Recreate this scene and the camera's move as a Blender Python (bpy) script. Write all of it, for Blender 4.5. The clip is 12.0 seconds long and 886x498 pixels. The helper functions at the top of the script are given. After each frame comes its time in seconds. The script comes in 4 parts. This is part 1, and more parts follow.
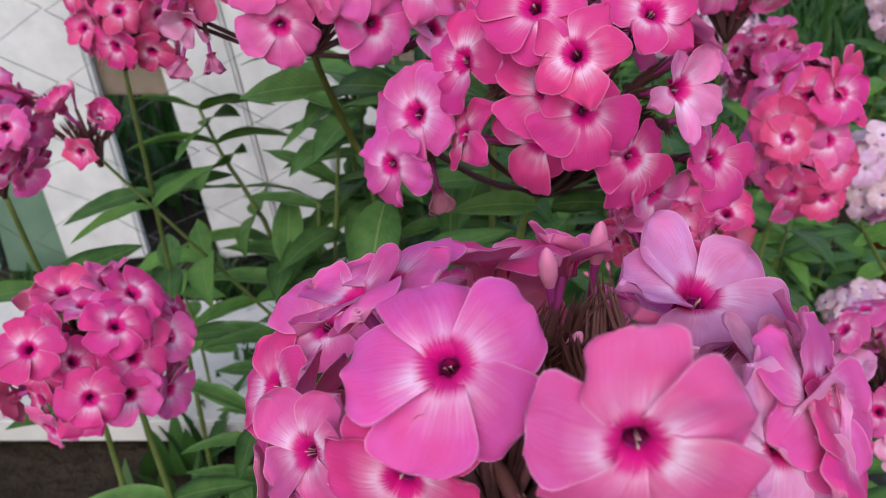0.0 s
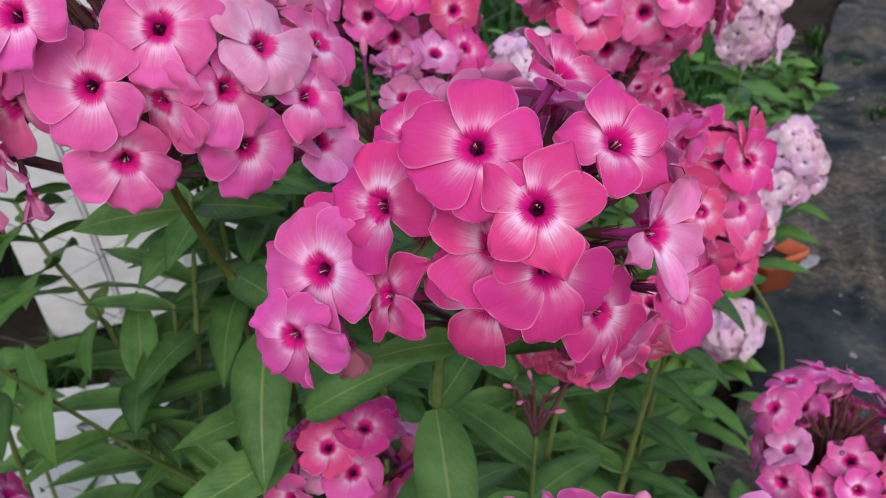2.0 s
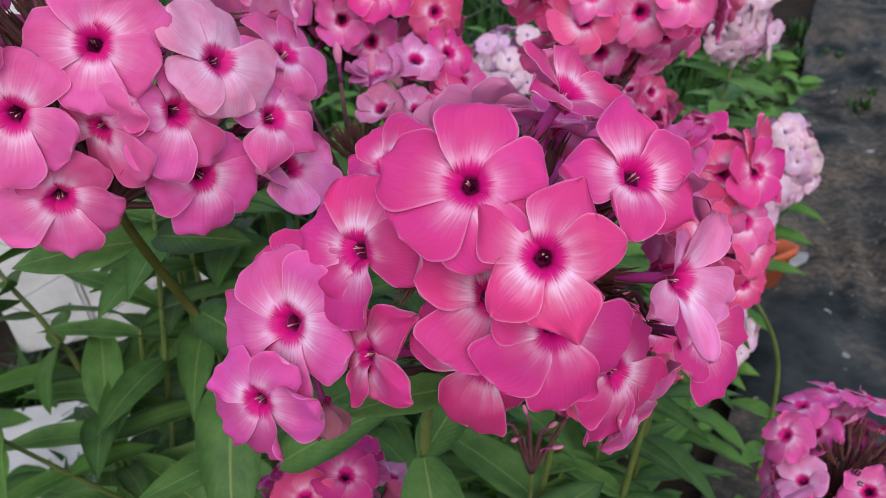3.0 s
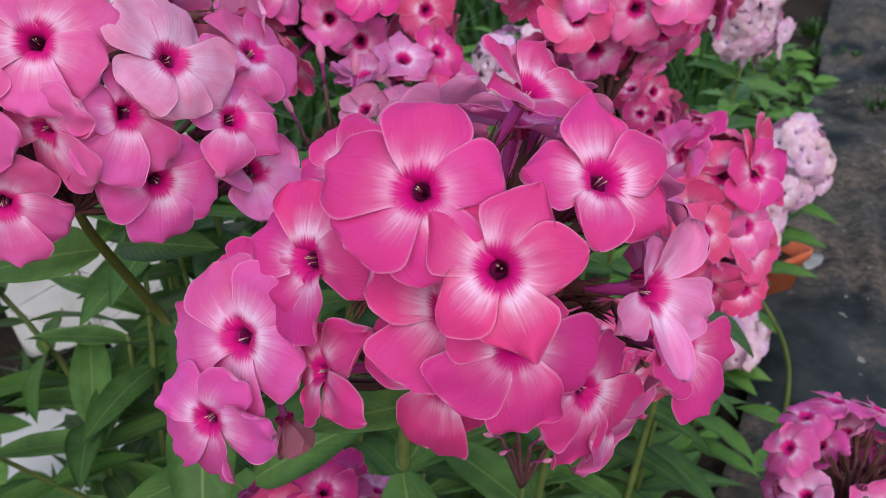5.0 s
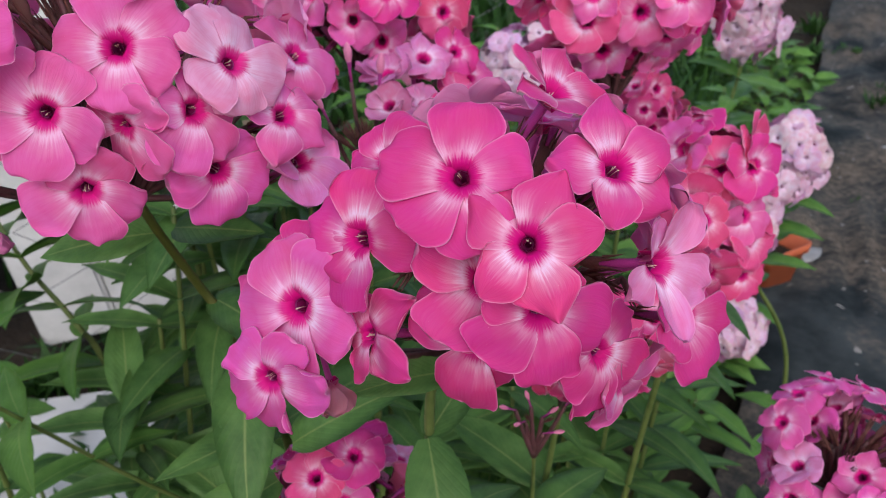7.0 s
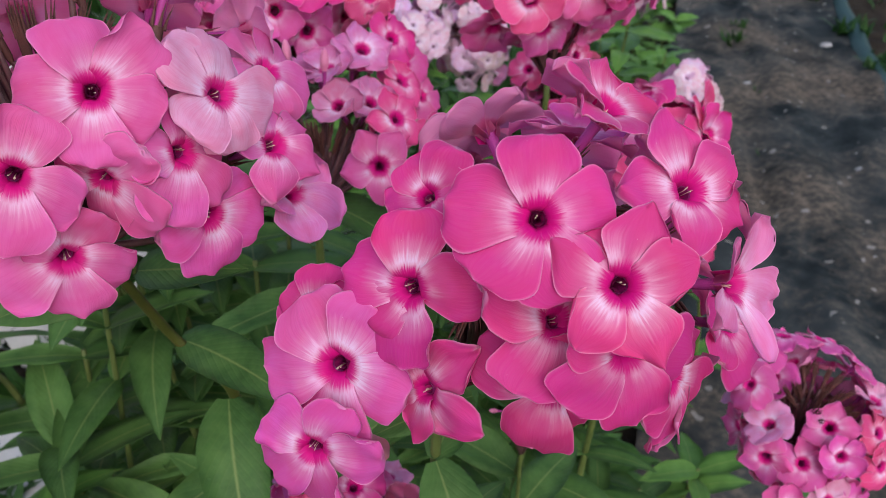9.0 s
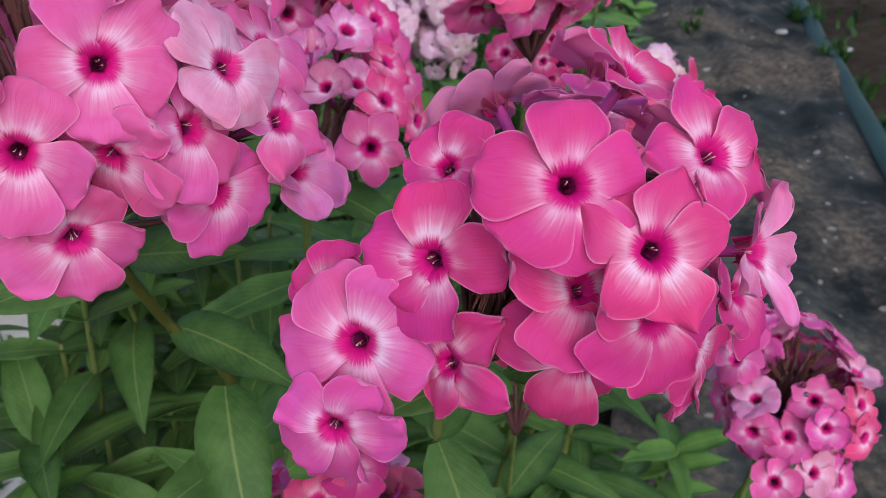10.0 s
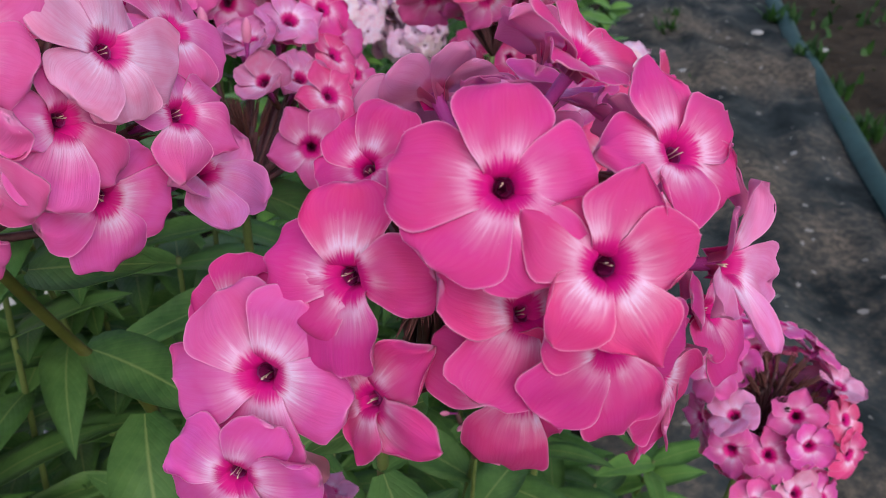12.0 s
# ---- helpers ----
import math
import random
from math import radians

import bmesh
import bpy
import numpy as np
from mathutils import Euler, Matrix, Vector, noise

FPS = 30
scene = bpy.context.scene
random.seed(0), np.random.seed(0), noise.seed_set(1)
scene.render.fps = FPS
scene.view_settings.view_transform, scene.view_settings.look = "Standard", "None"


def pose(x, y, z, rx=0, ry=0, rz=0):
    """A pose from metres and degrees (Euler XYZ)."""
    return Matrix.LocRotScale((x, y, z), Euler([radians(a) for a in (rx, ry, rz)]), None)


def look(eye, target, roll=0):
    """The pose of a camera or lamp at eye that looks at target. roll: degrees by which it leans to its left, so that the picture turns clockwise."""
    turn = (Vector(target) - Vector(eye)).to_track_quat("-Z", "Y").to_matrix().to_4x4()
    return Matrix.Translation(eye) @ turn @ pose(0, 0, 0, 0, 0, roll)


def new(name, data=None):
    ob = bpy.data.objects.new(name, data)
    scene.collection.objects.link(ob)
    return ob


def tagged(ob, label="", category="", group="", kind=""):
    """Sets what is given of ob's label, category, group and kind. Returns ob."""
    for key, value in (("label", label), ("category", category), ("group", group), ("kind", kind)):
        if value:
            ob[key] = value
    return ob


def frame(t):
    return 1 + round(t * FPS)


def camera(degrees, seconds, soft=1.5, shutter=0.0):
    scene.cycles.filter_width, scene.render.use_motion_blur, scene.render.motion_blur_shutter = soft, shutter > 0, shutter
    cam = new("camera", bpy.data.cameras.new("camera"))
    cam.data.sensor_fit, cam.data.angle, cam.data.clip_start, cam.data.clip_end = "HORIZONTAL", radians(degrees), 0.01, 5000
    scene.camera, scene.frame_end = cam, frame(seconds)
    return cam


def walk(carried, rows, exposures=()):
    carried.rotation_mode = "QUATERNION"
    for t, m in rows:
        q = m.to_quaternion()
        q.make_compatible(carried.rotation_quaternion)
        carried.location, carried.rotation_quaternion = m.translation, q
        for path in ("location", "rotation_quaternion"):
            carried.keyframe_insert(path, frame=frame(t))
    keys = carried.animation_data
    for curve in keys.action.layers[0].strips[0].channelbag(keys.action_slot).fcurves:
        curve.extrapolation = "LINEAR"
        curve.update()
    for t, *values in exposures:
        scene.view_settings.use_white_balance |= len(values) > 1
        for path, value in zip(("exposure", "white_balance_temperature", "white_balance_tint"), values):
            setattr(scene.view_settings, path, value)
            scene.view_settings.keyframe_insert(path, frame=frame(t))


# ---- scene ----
cam = camera(55.2, 12.0, soft=0.75)
METRES, EYE, TILT, LEAN, TURN = 0.25, 0.55, -28.0, 0.0, 0.0
ROWS = [
    (0.0, 0.0, 0.0, 0.0, 0.0, 0.0, 0.0),
    (0.5, -0.0562, 0.0514, 0.0909, -3.35, 0.3, 1.6),
    (1.0, -0.0689, 0.0946, 0.1346, -6.59, 0.51, 3.21),
    (1.5, -0.0593, 0.1441, 0.1568, -8.98, 0.5, 4.54),
    (2.0, -0.0634, 0.215, 0.169, -10.44, 0.34, 5.35),
    (2.5, -0.0558, 0.2674, 0.1916, -11.26, 0.1, 5.94),
    (3.0, -0.0429, 0.3247, 0.2127, -11.65, -0.1, 6.32),
    (3.5, -0.0152, 0.3724, 0.2165, -11.63, -0.18, 6.49),
    (5.5, 0.0086, 0.3393, 0.2097, -10.14, 0.28, 6.16),
    (6.0, 0.001, 0.3082, 0.207, -9.86, 0.36, 5.89),
    (6.5, -0.0071, 0.2773, 0.2051, -9.81, 0.23, 5.84),
    (7.0, -0.0367, 0.2704, 0.2036, -10.47, -0.19, 6.27),
    (9.0, -0.1472, 0.3694, 0.2894, -19.39, -4.45, 11.71),
    (9.5, -0.1695, 0.3729, 0.2853, -21.03, -5.15, 12.37),
    (10.0, -0.1904, 0.3939, 0.2835, -22.25, -5.58, 12.6),
    (10.5, -0.1843, 0.4517, 0.2837, -23.16, -5.75, 12.66),
    (11.0, -0.1426, 0.4864, 0.2775, -23.67, -5.84, 12.7),
    (11.5, -0.1245, 0.4774, 0.2781, -23.84, -5.84, 12.79),
    (12.0, -0.1169, 0.4749, 0.2725, -23.67, -5.69, 12.84),
]
walk(cam, [(t, pose(0, 0, EYE, TILT, LEAN, TURN) @ pose(METRES * x, METRES * y, METRES * z, 90 + pitch, roll, yaw)) for t, x, y, z, yaw, pitch, roll in ROWS])
cam.data.dof.use_dof = True
cam.data.dof.focus_distance = 0.165
cam.data.dof.aperture_fstop = 42.0

# ---- light: an overcast day ----
world = bpy.data.worlds.new("overcast_sky")
scene.world = world
world.use_nodes = True
wn = world.node_tree.nodes
sky = wn.new("ShaderNodeTexSky")
sky.sky_type = "NISHITA"
sky.sun_disc = False
sky.sun_elevation = radians(40)
sky.sun_rotation = radians(188)
sky.dust_density = 2.0
sky.air_density = 1.2
wn["Background"].inputs["Strength"].default_value = 0.145
world.node_tree.links.new(sky.outputs[0], wn["Background"].inputs[0])
sun_data = bpy.data.lights.new("sun", "SUN")
sun_data.energy = 1.2
sun_data.angle = radians(70)
sun_data.color = (1.0, 0.950, 1.0)
sun = new("sun", sun_data)
sun.matrix_world = look((-0.3, -2.0, 1.7), (0, 0, 0))
scene.view_settings.exposure = 0.49


# ---- materials ----
class Nodes:
    """A node tree with short calls."""

    def __init__(self, name):
        self.mat = bpy.data.materials.new(name)
        self.mat.use_nodes = True
        self.tree = self.mat.node_tree
        self.tree.nodes.clear()
        self.out = self.tree.nodes.new("ShaderNodeOutputMaterial")

    def add(self, kind, sets=None, **links):
        n = self.tree.nodes.new(kind)
        for k, v in (sets or {}).items():
            if k in n.inputs:
                n.inputs[k].default_value = v
        for k, v in links.items():
            key = int(k[1:]) if k[0] == "i" and k[1:].isdigit() else k.replace("_", " ")
            self.link(v, n.inputs[key])
        return n

    def link(self, a, b):
        self.tree.links.new(a if isinstance(a, bpy.types.NodeSocket) else a.outputs[0], b)

    def ramp(self, fac, *stops):
        n = self.tree.nodes.new("ShaderNodeValToRGB")
        els = n.color_ramp.elements
        while len(els) < len(stops):
            els.new(0.5)
        for e, (p, c) in zip(els, stops):
            e.position = p
            e.color = (c, c, c, 1) if isinstance(c, (int, float)) else (*c, 1)
        self.link(fac, n.inputs[0])
        return n.outputs[0]

    def mix(self, fac, a, b, how="MIX"):
        n = self.tree.nodes.new("ShaderNodeMix")
        n.data_type, n.blend_type = "RGBA", how
        for v, i in ((fac, 0), (a, 6), (b, 7)):
            if isinstance(v, (int, float)):
                n.inputs[i].default_value = v
            elif isinstance(v, tuple):
                n.inputs[i].default_value = (*v, 1)
            else:
                self.link(v, n.inputs[i])
        return n.outputs[2]

    def math(self, op, a, b=0.0):
        n = self.tree.nodes.new("ShaderNodeMath")
        n.operation = op
        for v, i in ((a, 0), (b, 1)):
            if isinstance(v, (int, float)):
                n.inputs[i].default_value = v
            else:
                self.link(v, n.inputs[i])
        return n.outputs[0]

    def noise(self, vec, scale, detail=3.0, rough=0.5):
        n = self.tree.nodes.new("ShaderNodeTexNoise")
        n.inputs["Scale"].default_value, n.inputs["Detail"].default_value, n.inputs["Roughness"].default_value = scale, detail, rough
        if vec is not None:
            self.link(vec, n.inputs["Vector"])
        return n.outputs[0]

    def bump(self, height, strength, distance):
        n = self.tree.nodes.new("ShaderNodeBump")
        n.inputs["Strength"].default_value, n.inputs["Distance"].default_value = strength, distance
        self.link(height, n.inputs["Height"])
        return n.outputs[0]

    def surface(self, color, rough=0.6, normal=None, translucent=0.0, spec=0.3, metal=0.0, sheen=0.0):
        p = self.tree.nodes.new("ShaderNodeBsdfPrincipled")
        for v, k in ((color, "Base Color"), (rough, "Roughness"), (normal, "Normal"), (spec, "Specular IOR Level"), (metal, "Metallic"), (sheen, "Sheen Weight")):
            if v is None:
                continue
            if isinstance(v, (int, float)):
                p.inputs[k].default_value = v
            elif isinstance(v, tuple):
                p.inputs[k].default_value = (*v, 1)
            else:
                self.link(v, p.inputs[k])
        shader = p
        if translucent:
            t = self.tree.nodes.new("ShaderNodeBsdfTranslucent")
            if isinstance(color, tuple):
                t.inputs[0].default_value = (*color, 1)
            else:
                self.link(color, t.inputs[0])
            m = self.tree.nodes.new("ShaderNodeMixShader")
            m.inputs[0].default_value = translucent
            self.link(p, m.inputs[1])
            self.link(t, m.inputs[2])
            shader = m
        self.link(shader, self.out.inputs[0])
        return self.mat


def petal_material(name, back, eye_color=(0.70, 0.002, 0.24), deep=(0.20, 0.002, 0.06), pale_color=(0.96, 0.78, 0.99)):
    """Streaks run along u from the claw; v is the distance from the flower's middle."""
    n = Nodes(name)
    uv = n.add("ShaderNodeUVMap")
    sep = n.add("ShaderNodeSeparateXYZ", Vector=uv.outputs[0])
    u, v = sep.outputs[0], sep.outputs[1]
    info = n.add("ShaderNodeObjectInfo")
    rnd = info.outputs["Random"]

    def along(across, out, shift, detail, rough):
        c = n.add("ShaderNodeCombineXYZ")
        n.link(n.math("ADD", n.math("MULTIPLY", u, across), n.math("MULTIPLY", rnd, shift)), c.inputs[0])
        n.link(n.math("MULTIPLY", v, out), c.inputs[1])
        return n.noise(c.outputs[0], 1.0, detail, rough), c.outputs[0]

    streak, _ = along(26.0, 1.2, 90.0, 4.0, 0.6)
    blotch, wide = along(3.0, 3.0, 40.0, 2.0, 0.5)
    vein, _ = along(58.0, 2.0, 70.0, 2.0, 0.5)
    patch, _ = along(2.2, 0.8, 140.0, 1.0, 0.5)
    own = n.math("FRACT", n.math("MULTIPLY", rnd, 7.31))
    eye_at = n.math("ADD", v, n.math("MULTIPLY", n.math("SUBTRACT", streak, 0.5), 0.17))
    vs = n.math("ADD", v, n.math("MULTIPLY", n.math("SUBTRACT", streak, 0.5), 0.40))
    base = n.mix(n.ramp(streak, (0.34, 0.0), (0.74, 0.5)), info.outputs["Color"], n.mix(0.30, info.outputs["Color"], (0.92, 0.36, 0.60)))
    base = n.mix(n.ramp(blotch, (0.32, 0.0), (0.70, 0.7)), base, n.mix(0.55, info.outputs["Color"], (0.82, 0.062, 0.23)))
    hue = n.add("ShaderNodeHueSaturation", {"Saturation": 1.0})
    n.link(n.math("ADD", 0.492, n.math("MULTIPLY", rnd, 0.016)), hue.inputs["Hue"])
    n.link(n.math("ADD", 0.78, n.math("MULTIPLY", own, 0.15)), hue.inputs["Value"])
    n.link(base, hue.inputs["Color"])
    base = hue.outputs[0]
    if back:
        col = n.mix(0.78, base, (0.94, 0.62, 0.80))
        col = n.mix(n.ramp(vein, (0.5, 0.0), (0.75, 0.3)), col, (0.70, 0.12, 0.46))
        col = n.mix(n.ramp(v, (0.1, 0.8), (0.35, 0.0)), col, (0.60, 0.08, 0.36))
    else:
        pale = n.ramp(vs, (0.19, 0.0), (0.28, 1.0), (0.36, 0.88), (0.48, 0.32), (0.70, 0.0))
        pale = n.math("MULTIPLY", pale, n.math("MULTIPLY", n.ramp(patch, (0.34, 0.12), (0.58, 1.0)), n.math("ADD", 0.55, n.math("MULTIPLY", own, 0.45))))
        col = n.mix(pale, base, pale_color)
        col = n.mix(n.ramp(vein, (0.42, 0.0), (0.72, 0.20)), col, (0.70, 0.045, 0.28))
        rim = n.add("ShaderNodeAttribute")
        rim.attribute_name = "rim"
        col = n.mix(n.ramp(rim.outputs["Fac"], (0.004, 0.5), (0.016, 0.10), (0.04, 0.0)), col, (0.93, 0.52, 0.76))
        eye = n.ramp(eye_at, (0.15, 1.0), (0.24, 0.85), (0.34, 0.0))
        col = n.mix(eye, col, eye_color)
        col = n.mix(n.ramp(v, (0.06, 1.0), (0.15, 0.0)), col, deep)
    spots = n.noise(wide, 13.0, 1.0)
    col = n.mix(n.ramp(spots, (0.80, 0.0), (0.82, 0.45)), col, (0.93, 0.75, 0.83))
    bump = n.bump(n.math("ADD", streak, n.math("MULTIPLY", vein, 0.5)), 0.28, 0.0008)
    return n.surface(col, 0.52, bump, 0.82 if back else 0.36, 0.18, 0.0, 0.04)


def leaf_material(name, dark, light, vein):
    n = Nodes(name)
    uv = n.add("ShaderNodeUVMap")
    sep = n.add("ShaderNodeSeparateXYZ", Vector=uv.outputs[0])
    u, v = sep.outputs[0], sep.outputs[1]
    rnd = n.add("ShaderNodeObjectInfo").outputs["Random"]
    side = n.math("ABSOLUTE", n.math("SUBTRACT", u, 0.5))
    slant = n.math("SUBTRACT", n.math("MULTIPLY", v, 13.0), n.math("MULTIPLY", side, 8.0))
    wave = n.math("ABSOLUTE", n.math("SUBTRACT", n.math("FRACT", slant), 0.5))
    geo = n.add("ShaderNodeTexCoord")
    fleck = n.ramp(n.noise(geo.outputs["Object"], 4.0, 5.0, 0.65), (0.3, 0.0), (0.7, 1.0))
    col = n.mix(n.math("ADD", n.math("MULTIPLY", fleck, 0.6), n.math("MULTIPLY", rnd, 0.4)), dark, light)
    col = n.mix(n.ramp(wave, (0.0, 0.05), (0.10, 0.0)), col, vein)
    col = n.mix(n.ramp(side, (0.006, 0.5), (0.035, 0.0)), col, vein)
    height = n.ramp(wave, (0.0, 0.0), (0.3, 1.0))
    return n.surface(col, 0.46, n.bump(height, 0.15, 0.001), 0.25, 0.22)


def plain_material(name, a, b, scale, rough=0.6, translucent=0.0, bump=0.2, spec=0.3, dist=0.001, rand=0.0):
    n = Nodes(name)
    geo = n.add("ShaderNodeTexCoord")
    fine = n.noise(geo.outputs["Object"], scale, 5.0, 0.6)
    wide = n.noise(geo.outputs["Object"], scale * 0.17, 2.0)
    f = n.math("ADD", n.math("MULTIPLY", fine, 0.6), n.math("MULTIPLY", wide, 0.6))
    if rand:
        f = n.math("ADD", f, n.math("MULTIPLY", n.add("ShaderNodeObjectInfo").outputs["Random"], rand))
    col = n.ramp(f, (0.35, a), (0.85, b))
    return n.surface(col, rough, n.bump(fine, bump, dist), translucent, spec)


PETAL = petal_material("petal", False)
PETAL_BACK = petal_material("petal_underside", True)
WHITE_PETAL = petal_material("white_petal", False, (0.88, 0.68, 0.87), (0.74, 0.44, 0.68), (0.92, 0.85, 0.96))
TUBE = plain_material("corolla_tube", (0.24, 0.010, 0.14), (0.46, 0.06, 0.30), 400, 0.45)
PALE_TUBE = plain_material("pale_tube", (0.42, 0.30, 0.42), (0.66, 0.52, 0.64), 400, 0.5)
THROAT = plain_material("throat", (0.12, 0.002, 0.05), (0.28, 0.005, 0.12), 900, 0.6)
CALYX = plain_material("calyx", (0.035, 0.012, 0.012), (0.16, 0.06, 0.05), 700, 0.6)
STAMEN = plain_material("anther", (0.50, 0.36, 0.26), (0.74, 0.62, 0.52), 900, 0.7)
BUD = plain_material("bud", (0.70, 0.14, 0.32), (0.85, 0.36, 0.55), 300, 0.5, 0.2)
STEM = plain_material("stem", (0.05, 0.085, 0.018), (0.16, 0.20, 0.06), 150, 0.5, 0.0, 0.15)
STEM_DARK = plain_material("olive_stem", (0.035, 0.045, 0.008), (0.10, 0.11, 0.022), 150, 0.5, 0.0, 0.15)
STALK = plain_material("reddish_stalk", (0.035, 0.020, 0.018), (0.15, 0.055, 0.065), 300, 0.55)
LEAF = leaf_material("leaf", (0.036, 0.100, 0.022), (0.128, 0.262, 0.068), (0.29, 0.37, 0.12))
GRASS = leaf_material("grass", (0.012, 0.040, 0.008), (0.045, 0.115, 0.024), (0.06, 0.14, 0.03))
LEAF_LIGHT = leaf_material("young_leaf", (0.060, 0.16, 0.026), (0.14, 0.29, 0.060), (0.25, 0.37, 0.10))
SOIL = plain_material("soil", (0.010, 0.007, 0.005), (0.055, 0.040, 0.028), 38, 0.95, 0.0, 0.9, 0.1, 0.02)
WHITE_PAINT = plain_material("weathered_white_paint", (0.26, 0.265, 0.265), (0.58, 0.585, 0.59), 22, 0.6, 0.0, 0.25, 0.3, 0.001, 0.1)
GREY_PAINT = plain_material("worn_grey_white_paint", (0.36, 0.355, 0.34), (0.70, 0.69, 0.67), 14, 0.7, 0.0, 0.3)
GREEN_PAINT = plain_material("green_paint", (0.07, 0.13, 0.09), (0.13, 0.21, 0.15), 25, 0.6)
BARE_WOOD = plain_material("bare_wood", (0.09, 0.068, 0.048), (0.23, 0.185, 0.14), 30, 0.8, 0.0, 0.5)
WIRE = plain_material("galvanised_wire", (0.05, 0.052, 0.055), (0.14, 0.145, 0.15), 200, 0.45)
TERRACOTTA = plain_material("orange_plastic", (0.36, 0.075, 0.03), (0.52, 0.13, 0.055), 40, 0.5)
STONE = plain_material("pale_stone", (0.16, 0.155, 0.15), (0.40, 0.39, 0.385), 60, 0.85, 0.0, 0.5)
TEAL = plain_material("teal_plastic", (0.010, 0.028, 0.028), (0.024, 0.062, 0.060), 40, 0.6)


def fabric_material():
    """Black woven sheet with pale scuffs, bluish dust and drifts of brown litter."""
    n = Nodes("woven_ground_cover")
    geo = n.add("ShaderNodeTexCoord")
    at = geo.outputs["Object"]
    weave = n.noise(at, 500, 2.0)
    dust = n.noise(at, 9.0, 6.0, 0.65)
    drift = n.noise(at, 4.5, 5.0, 0.6)
    crumb = n.noise(at, 90.0, 3.0, 0.7)
    chip = n.noise(at, 60.0, 0.0)
    col = n.mix(n.ramp(dust, (0.36, 0.0), (0.68, 1.0)), (0.009, 0.012, 0.013), (0.052, 0.060, 0.061))
    litter = n.mix(n.ramp(crumb, (0.35, 0.0), (0.65, 1.0)), (0.040, 0.029, 0.020), (0.19, 0.145, 0.105))
    heap = n.math("ADD", drift, n.math("MULTIPLY", n.math("SUBTRACT", crumb, 0.5), 0.25))
    col = n.mix(n.ramp(heap, (0.44, 0.0), (0.66, 0.75)), col, litter)
    col = n.mix(n.ramp(chip, (0.78, 0.0), (0.80, 0.8)), col, (0.26, 0.24, 0.22))
    return n.surface(col, 0.85, n.bump(n.math("ADD", n.math("MULTIPLY", weave, 0.3), crumb), 0.6, 0.004), 0.0, 0.12)


FABRIC = fabric_material()


# ---- building blocks ----
def mesh(name, verts, faces, mats, uvs=None, slots=None, smooth=True):
    me = bpy.data.meshes.new(name)
    me.from_pydata(verts, [], faces)
    for m in mats:
        me.materials.append(m)
    if slots is not None:
        me.polygons.foreach_set("material_index", slots)
    if uvs is not None:
        layer = me.uv_layers.new(name="UVMap")
        idx = np.zeros(len(me.loops), dtype=np.int32)
        me.loops.foreach_get("vertex_index", idx)
        layer.data.foreach_set("uv", np.asarray(uvs, dtype=np.float32)[idx].ravel())
    me.polygons.foreach_set("use_smooth", [smooth] * len(me.polygons))
    me.update()
    return me


def part(name, me, parent, m=None, label=""):
    """One mesh object under a thing or a part; m is its pose in the parent's space."""
    ob = new(name, me)
    ob.parent = parent
    if m is not None:
        ob.matrix_basis = m
    return tagged(ob, label)


def tube(points, radii, sides=7, cap=True):
    """Vertices and faces of a round tube along points."""
    vs, fs = [], []
    pts = [Vector(p) for p in points]
    side = None
    for i, p in enumerate(pts):
        d = (pts[min(i + 1, len(pts) - 1)] - pts[max(i - 1, 0)]).normalized()
        if side is None:
            side = d.orthogonal().normalized()
        side = (side - d * side.dot(d)).normalized()
        up = d.cross(side)
        for k in range(sides):
            a = 2 * math.pi * k / sides
            vs.append(p + radii[i] * (math.cos(a) * side + math.sin(a) * up))
    for i in range(len(pts) - 1):
        for k in range(sides):
            a, b = i * sides + k, i * sides + (k + 1) % sides
            fs.append((a, b, b + sides, a + sides))
    if cap:
        fs.append(tuple(range(sides))[::-1])
        fs.append(tuple(range((len(pts) - 1) * sides, len(pts) * sides)))
    return vs, fs


def curve(points, n):
    """n + 1 points of a smooth line through the given ones."""
    pts = [Vector(p) for p in points]
    pts = [2 * pts[0] - pts[1]] + pts + [2 * pts[-1] - pts[-2]]
    out = []
    for s in range(n + 1):
        f = s / n * (len(pts) - 3)
        i = min(int(f), len(pts) - 4)
        t = f - i
        a, b, c, d = pts[i:i + 4]
        out.append(0.5 * (2 * b + (c - a) * t + (2 * a - 5 * b + 4 * c - d) * t * t + (3 * b - a - 3 * c + d) * t ** 3))
    return out


def box(x0, x1, y0, y1, z0, z1, bev=0.0):
    bm = bmesh.new()
    bmesh.ops.create_cube(bm, size=1)
    for v in bm.verts:
        v.co = ((x0 + x1) / 2 + v.co.x * (x1 - x0), (y0 + y1) / 2 + v.co.y * (y1 - y0), (z0 + z1) / 2 + v.co.z * (z1 - z0))
    if bev:
        bmesh.ops.bevel(bm, geom=bm.edges[:], offset=bev, segments=2, affect="EDGES")
    return bm


def bm_mesh(name, bm, mat, smooth=False):
    me = bpy.data.meshes.new(name)
    bm.to_mesh(me)
    bm.free()
    me.materials.append(mat)
    me.polygons.foreach_set("use_smooth", [smooth] * len(me.polygons))
    return me


